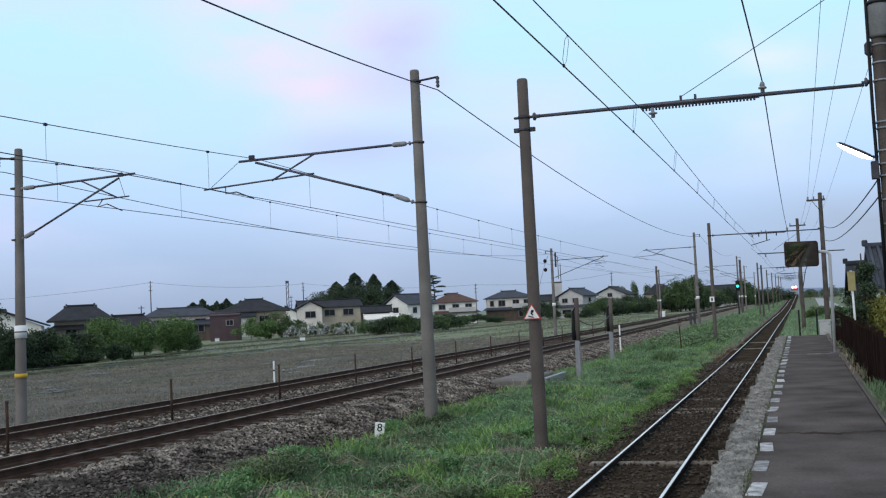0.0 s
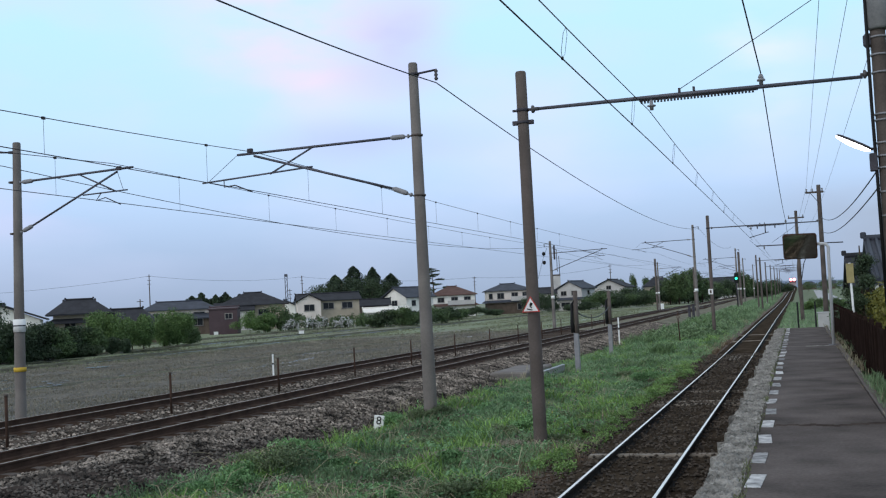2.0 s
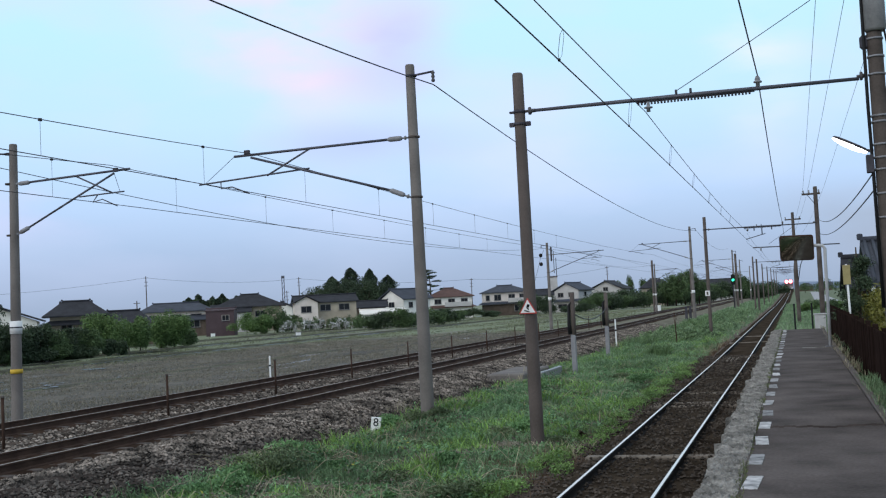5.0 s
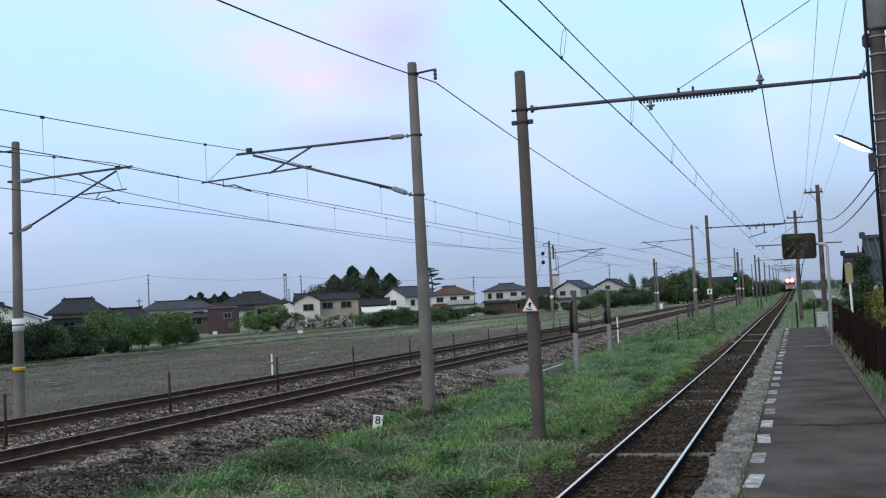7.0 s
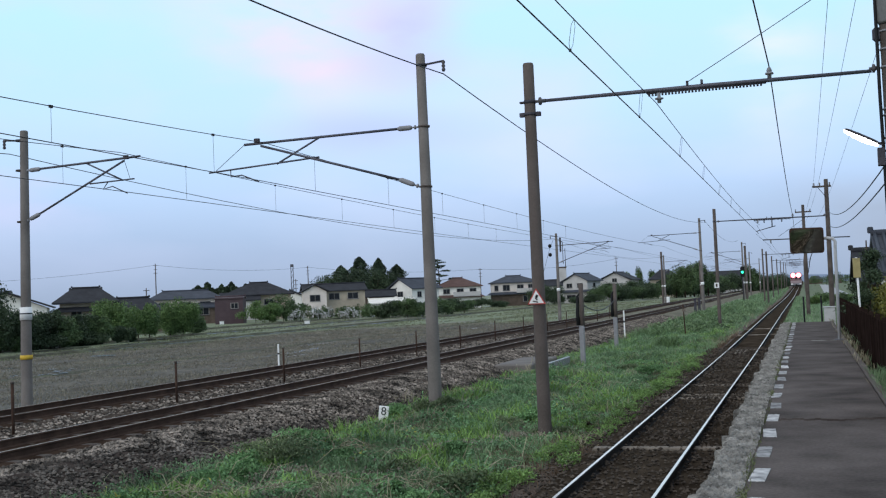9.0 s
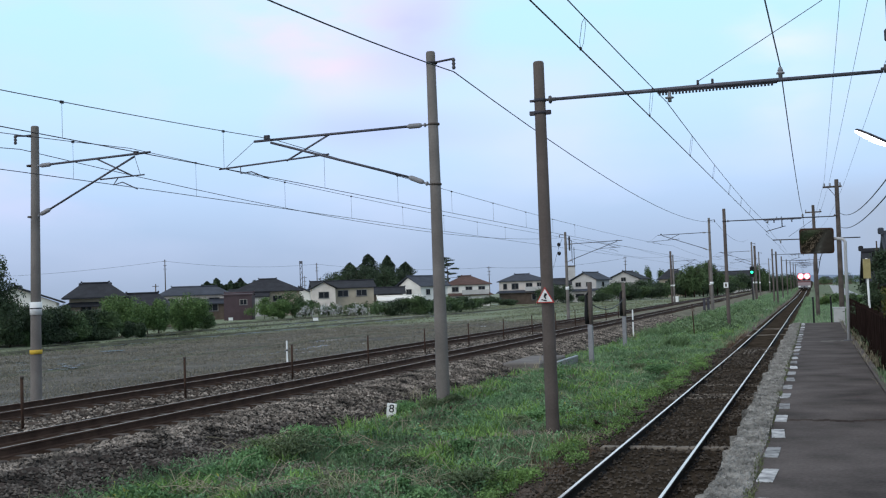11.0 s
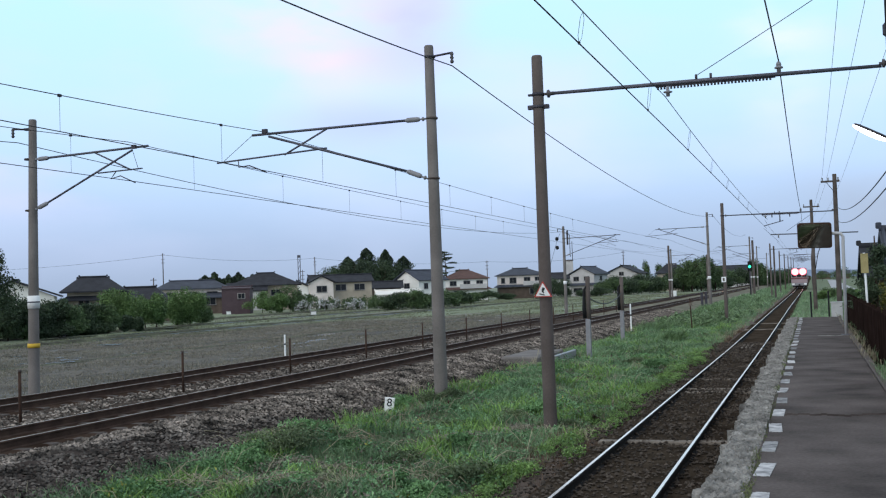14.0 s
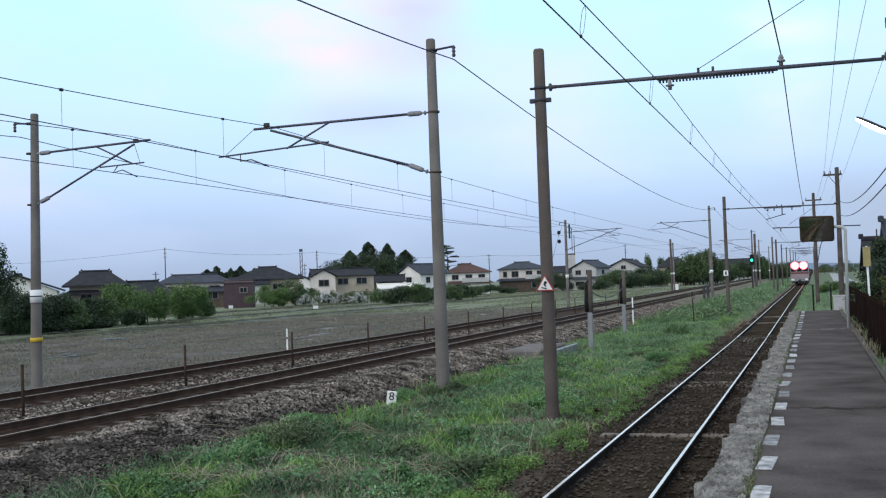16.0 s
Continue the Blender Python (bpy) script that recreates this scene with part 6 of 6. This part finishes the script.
M_ROSETTE = leaf_mat("pale_green_rosette_leaves", (0.125, 0.225, 0.065), (0.20, 0.33, 0.10))
rng_w = random.Random(5)
for k in range(46):
    yw = 12.0 + 0.66 * k + rng_w.uniform(-0.3, 0.3)
    shrub(-3.68 + rng_w.uniform(-0.32, 0.26), yw, -0.28, 0.30 + rng_w.uniform(-0.1, 0.1), 0.40 + rng_w.uniform(-0.1, 0.15), 0.27 + rng_w.uniform(-0.08, 0.06), M_ROSETTE, "low bright green weed clump beside the rail", 1300 + k, 900, 0.02, 0, "weed", "weed clumps", "weed_clump")


M_OLIVE = leaf_mat("olive_weed_leaves", (0.095, 0.135, 0.068), (0.170, 0.220, 0.112))
M_STRAW = leaf_mat("grey_straw_litter", (0.185, 0.172, 0.128), (0.310, 0.285, 0.220))
M_FRESH = leaf_mat("fresh_weed_mound_leaves", (0.096, 0.200, 0.082), (0.182, 0.330, 0.135))
mounds = [(-8.2, 15.9, 0.80, 0.50, M_OLIVE), (-6.5, 14.9, 0.95, 0.26, M_STRAW), (-6.05, 15.8, 0.55, 0.32, M_OLIVE), (-5.6, 17.5, 0.80, 0.24, M_STRAW), (-8.2, 14.7, 0.55, 0.36, M_FRESH), (-5.3, 19.6, 0.75, 0.22, M_STRAW), (-8.25, 17.3, 0.55, 0.36, M_FRESH),
          (-7.6, 15.0, 0.80, 0.28, M_STRAW), (-6.9, 13.8, 0.80, 0.26, M_STRAW), (-9.0, 28.5, 1.0, 0.26, M_STRAW), (-7.2, 16.6, 0.50, 0.32, M_FRESH)]
rng_m = random.Random(77)
for k in range(30):
    ym = 12.5 + 26 * rng_m.random() ** 1.3
    mounds.append((rng_m.uniform(-8.9, -4.4), ym, rng_m.uniform(0.3, 0.6), rng_m.uniform(0.22, 0.40), (M_FRESH, M_OLIVE, M_FRESH)[k % 3]))
for k, (x, y, r, h, m) in enumerate(mounds):
    words = {M_OLIVE.name: "mounded olive-green weed clump on the verge", M_STRAW.name: "matted clump of grey dead grass on the verge", M_FRESH.name: "mounded fresh green weed clump on the verge"}[m.name]
    shrub(x, y, ground_z(x, y) - 0.05, r, r * 0.8, h, m, words, 1700 + k, 3000, 0.026, 0, "weed", "weed mounds", "weed_mound")


def pebbles(name, label, n, xa, xb, ya, yb, size, seed, zf, material, xf, keep=None):
    g = np.random.default_rng(seed)
    base = np.array([(1, 0, 0), (-1, 0, 0), (0, 1, 0), (0, -1, 0), (0, 0, 1), (0, 0, -1)], float)
    tri = np.array([(0, 2, 4), (2, 1, 4), (1, 3, 4), (3, 0, 4), (2, 0, 5), (1, 2, 5), (3, 1, 5), (0, 3, 5)])
    x = g.uniform(xa, xb, n)
    y = ya + (yb - ya) * g.uniform(0, 1, n) ** 1.5
    if keep:
        ok = np.array([keep(p, q) for p, q in zip(x, y)])
        x, y = x[ok], y[ok]
        n = len(x)
    s = size * g.uniform(0.5, 1.3, n) * (1 + y / 120)
    v = base[None] * g.uniform(0.5, 1.2, (n, 6, 1)) * s[:, None, None]
    a = g.uniform(0, 6.28, n)
    ca, sa = np.cos(a), np.sin(a)
    vx, vy = v[:, :, 0] * ca[:, None] - v[:, :, 1] * sa[:, None], v[:, :, 0] * sa[:, None] + v[:, :, 1] * ca[:, None]
    z = np.array([zf(p, q) for p, q in zip(x, y)])
    xo = np.array([xf(q) for q in y])
    v = np.stack([vx + (x + xo)[:, None], vy + y[:, None], v[:, :, 2] * 0.7 + (z + s * 0.25)[:, None]], 2).reshape(-1, 3)
    f = (tri[None] + 6 * np.arange(n)[:, None, None]).reshape(-1, 3)
    return tagged(soup(name, v, f, material), label, "stones", kind="stuff")


def shoulder_z(x, y):
    return 0.11 if x < 1.7 else 0.11 - (x - 1.7) / 1.8 * 0.46


pebbles("ballast_stones", "loose brown and grey crushed stones on the main bed", 52000, 0.85, 2.85, 9, 90, 0.036, 11, shoulder_z, M_STONE, main_x, lambda x, y: x < stone_edge(y) + 0.35 * noise.noise((x * 5, y * 5, 1)))
# Dirty stones, spread further in close by to imitate the lens's corner darkening.
pebbles("ballast_stones", "dark dirty stones at the foot of the bank, also painting the near corner darker", 34000, 1.1, 3.5, 9, 70, 0.036, 15, shoulder_z, mat("dirty_and_corner_dark_stone", (0.090, 0.078, 0.070), 0.95, 0, 0.85, 1.5, 30, 0.3, (0.150, 0.130, 0.115), "ISLAND"), main_x, lambda x, y: x > stone_edge(y) - 0.15)
pebbles("ballast_stones", "loose brown and grey crushed stones on the main bed", 9000, -3.2, -0.9, 12, 60, 0.035, 12, lambda x, y: 0.11, M_STONE, main_x)
pebbles("ballast_stones", "dark oily stones of the platform track", 9000, -1.4, 1.1, 7, 45, 0.03, 13, lambda x, y: -0.135, mat("oily_stone", (0.060, 0.049, 0.040), 0.9, 0, 0.5, 2, 30, 0.3, None, "ISLAND"), lambda y: -2.33)


pebbles("field_clods", "crumbled soil clods and stubble tufts on the bare paddy", 42000, -40.0, -8.2, 24, 100, 0.026, 14, lambda x, y: FIELD if x < -10 else FIELD + 0.1, mat("soil_clods", (0.135, 0.120, 0.096), 0.95, 0, 0.35, 1.5, 30, 0.3, (0.200, 0.180, 0.145), "ISLAND"), main_x)


def bund(x, y0, y1, h, w):
    """A low earth ridge between two paddies."""
    v, f = [], []
    yy = np.arange(y0, y1, 1.5)
    for y in yy:
        o = 0.5 * noise.noise((y * 0.08, 0, x)) + 0.15 * noise.noise((y * 0.6, 3, x))
        hh = h * (0.8 + 0.4 * noise.noise((y * 0.5, 5, x)))
        v += [(x + o + dx * w, float(y), FIELD + z * hh - 0.03) for dx, z in ((-0.7, 0), (-0.35, 0.8), (0, 1), (0.3, 0.85), (0.6, 0))]
    for j in range(len(yy) - 1):
        f += [(5 * j + i, 5 * j + i + 1, 5 * j + i + 6, 5 * j + i + 5) for i in range(4)]
    return tagged(soup("field_bund", v, f, mat("bund_earth", (0.066, 0.060, 0.045), 0.95, 0, 0.45, 1.1, 6, 0.8, (0.092, 0.100, 0.062))), "low grassy earth bund between two paddies", "bund", kind="structure")


for bx_, h_ in ((-33.5, 0.07), (-50.0, 0.30), (-61.0, 0.25), (-73.0, 0.3)):
    bund(bx_, 30, 210, h_, 1.3)
M_WATER = mat("still_muddy_water", (0.05, 0.048, 0.04), 0.2, 0, 0.1, 1, 10, 0, None, None, 0.5)
rng_p = random.Random(9)
PUD = [(-58.3, 75.6, 0.81, 0.73), (-52.3, 70.2, 0.92, 0.83), (-43.0, 60.3, 0.89, 0.8), (-58.6, 89.0, 2.31, 2.08), (-57.8, 91.0, 1.96, 1.76), (-42.9, 50.6, 0.25, 0.25), (-40.7, 48.8, 0.27, 0.25), (-36.7, 47.2, 0.25, 0.25), (-34.9, 45.3, 0.25, 0.25), (-33.6, 44.0, 0.25, 0.25)]
for x, y, lx, ly in [(-48.9, 70 + 9 * k + rng_p.uniform(-2, 2), 0.35 + 0.3 * rng_p.random(), 3.0 + 2.5 * rng_p.random()) for k in range(11)] + [(-59.6, 95 + 12 * k + rng_p.uniform(-3, 3), 0.5, 4.5) for k in range(7)] \
        + [(-34.3 + rng_p.uniform(-1.2, 1.2), 46 + rng_p.uniform(-4, 5), 0.09, 0.22) for k in range(14)] + [(-54.0, 80, 0.8, 4.5), (-56, 73, 0.9, 4.0)] + PUD:
    bm = bmesh.new()
    bm.faces.new([bm.verts.new((x + lx * (1 + 0.35 * noise.noise((k * 1.1, x, y))) * math.cos(k * 0.449), y + ly * (1 + 0.3 * noise.noise((k * 0.9, y, x))) * math.sin(k * 0.449), FIELD + 0.055)) for k in range(14)])
    tagged(part("puddle", bm, M_WATER), "shallow puddle reflecting the sky in the paddy", "puddle", kind="structure")


def stalks(n, seed):
    """Bent dead stalks and clippings lying in the verge grass."""
    rng = random.Random(seed)
    bm = bmesh.new()
    for k in range(n):
        x, y = rng.uniform(-9.2, -4.3), 11 + 30 * rng.random() ** 1.6
        if noise.noise((x * 0.6, y * 0.4, 7)) < 0.0 and rng.random() < 0.75:
            continue
        z, a, l = ground_z(x, y) + 0.05, rng.uniform(0, 6.28), rng.uniform(0.2, 0.6)
        h = rng.uniform(0.05, 0.35)
        tube(bm, [(x, y, z), (x + math.cos(a) * l * 0.5, y + math.sin(a) * l * 0.5, z + h), (x + math.cos(a) * l, y + math.sin(a) * l, z + h * rng.uniform(0.2, 1.3))], [0.006, 0.005, 0.003], 3, False)
    for cx, cy, sx, sy, way, cnt in ((-8.9, 16.9, 0.5, 0.35, 0.2, 80), (-7.5, 13.1, 0.6, 0.25, 0.1, 90), (-5.6, 14.0, 0.6, 0.5, 0.6, 60), (-7.6, 17.2, 0.6, 0.25, 0.1, 30)):
        for k in range(cnt):
            x, y = rng.gauss(cx, sx), rng.gauss(cy, sy)
            z, a, l = ground_z(x, y) + rng.uniform(0.05, 0.17), way + rng.gauss(0, 0.9), rng.uniform(0.15, 0.55)
            h = rng.uniform(-0.02, 0.12)
            tube(bm, [(x, y, z), (x + math.cos(a) * l * 0.5, y + math.sin(a) * l * 0.5, z + h), (x + math.cos(a) * l, y + math.sin(a) * l, z + h * 0.5 - 0.05)], [0.006, 0.005, 0.003], 3, False)
    return bm


tagged(part("dead_stalks", stalks(420, 3), M_DRY), "bent pale dead stalks lying in the grass", "weeds", kind="stuff")

# ---------------------------------------------------------------- the train
M_TRAIN = mat("cream_train_paint", (0.30, 0.235, 0.245), 0.4, 0, 0.06, 1, 10, 0)
M_TRAIN_R = mat("red_train_paint", (0.16, 0.07, 0.075), 0.4, 0, 0.08, 1, 10, 0)
train = thing("train", "oncoming electric train with two bright headlights", "train", (-1.9, 300, 0))
bm = boxed((-1.4, 0, 0.95), (1.4, 18, 3.55), 0.12)
part("body", bm, M_TRAIN, train)
part("roof", boxed((-1.3, 0.1, 3.5), (1.3, 17.9, 3.8), 0.14), M_STEEL, train)
part("red_band", boxed((-1.41, -0.012, 1.75), (1.41, 17.9, 2.05), 0.01), M_TRAIN_R, train)
for x in (-0.92, 0.0, 0.92):
    part("windscreen", boxed((x - 0.38, -0.03, 2.15), (x + 0.38, -0.01, 3.0), 0.01), M_GLASS, train)
part("skirt", boxed((-1.35, -0.03, 0.55), (1.35, 0.35, 1.02), 0.05), M_PORC, train)
for x in (-1.05, 1.05):
    part("marker_panel", boxed((x - 0.24, -0.05, 0.72), (x + 0.24, -0.03, 1.0), 0.01), M_WHITE, train)
part("coupler", boxed((-0.15, -0.4, 0.6), (0.15, 0.0, 0.85), 0.03), M_BLACK, train)
part("underframe", boxed((-1.2, 0.5, 0.35), (1.2, 17.5, 0.95), 0.05), M_BLACK, train)
for y_ in (2.4, 15.0):
    for dy in (-1.0, 1.0):
        for sx in (-1, 1):
            part("wheel", tubed([(sx * 0.50, y_ + dy, 0.42), (sx * 0.63, y_ + dy, 0.42)], 0.42, 16), M_STEEL_D, train)
m_head = glow("headlight_glow", (1.0, 0.78, 0.76), 6.0)
# Glowing red discs paint the glare round the lamps, wider than a real rim.
m_glare = glow("headlight_glare", (1.0, 0.16, 0.20), 2.6)
for x in (-0.66, 0.66):
    hl = part("headlight", tubed([(x, -0.02, 3.12), (x, -0.08, 3.12)], 0.65, 20), m_glare, train, "red headlight glare built as a glowing disc")
    part("lens", tubed([(x, -0.085, 3.12), (x, -0.12, 3.12)], 0.43, 20), m_head, hl, "dazzling white headlight lens")
part("pantograph", tubed([(-0.6, 6, 3.8), (0, 7, 4.5), (-0.7, 6.4, 5.1), (0.7, 6.4, 5.1)], 0.03, 6), M_STEEL_D, train)


def motions():
    """The train runs up its track towards the platform, braking."""
    rows = []
    for t, d in ((0, 525), (2, 475), (4, 424), (6, 373), (8, 324), (10, 279), (12, 241), (14, 211), (16, 187)):
        rows.append((t, pose(near_x(d), d, near_z(d))))
    walk(train, rows)


motions()
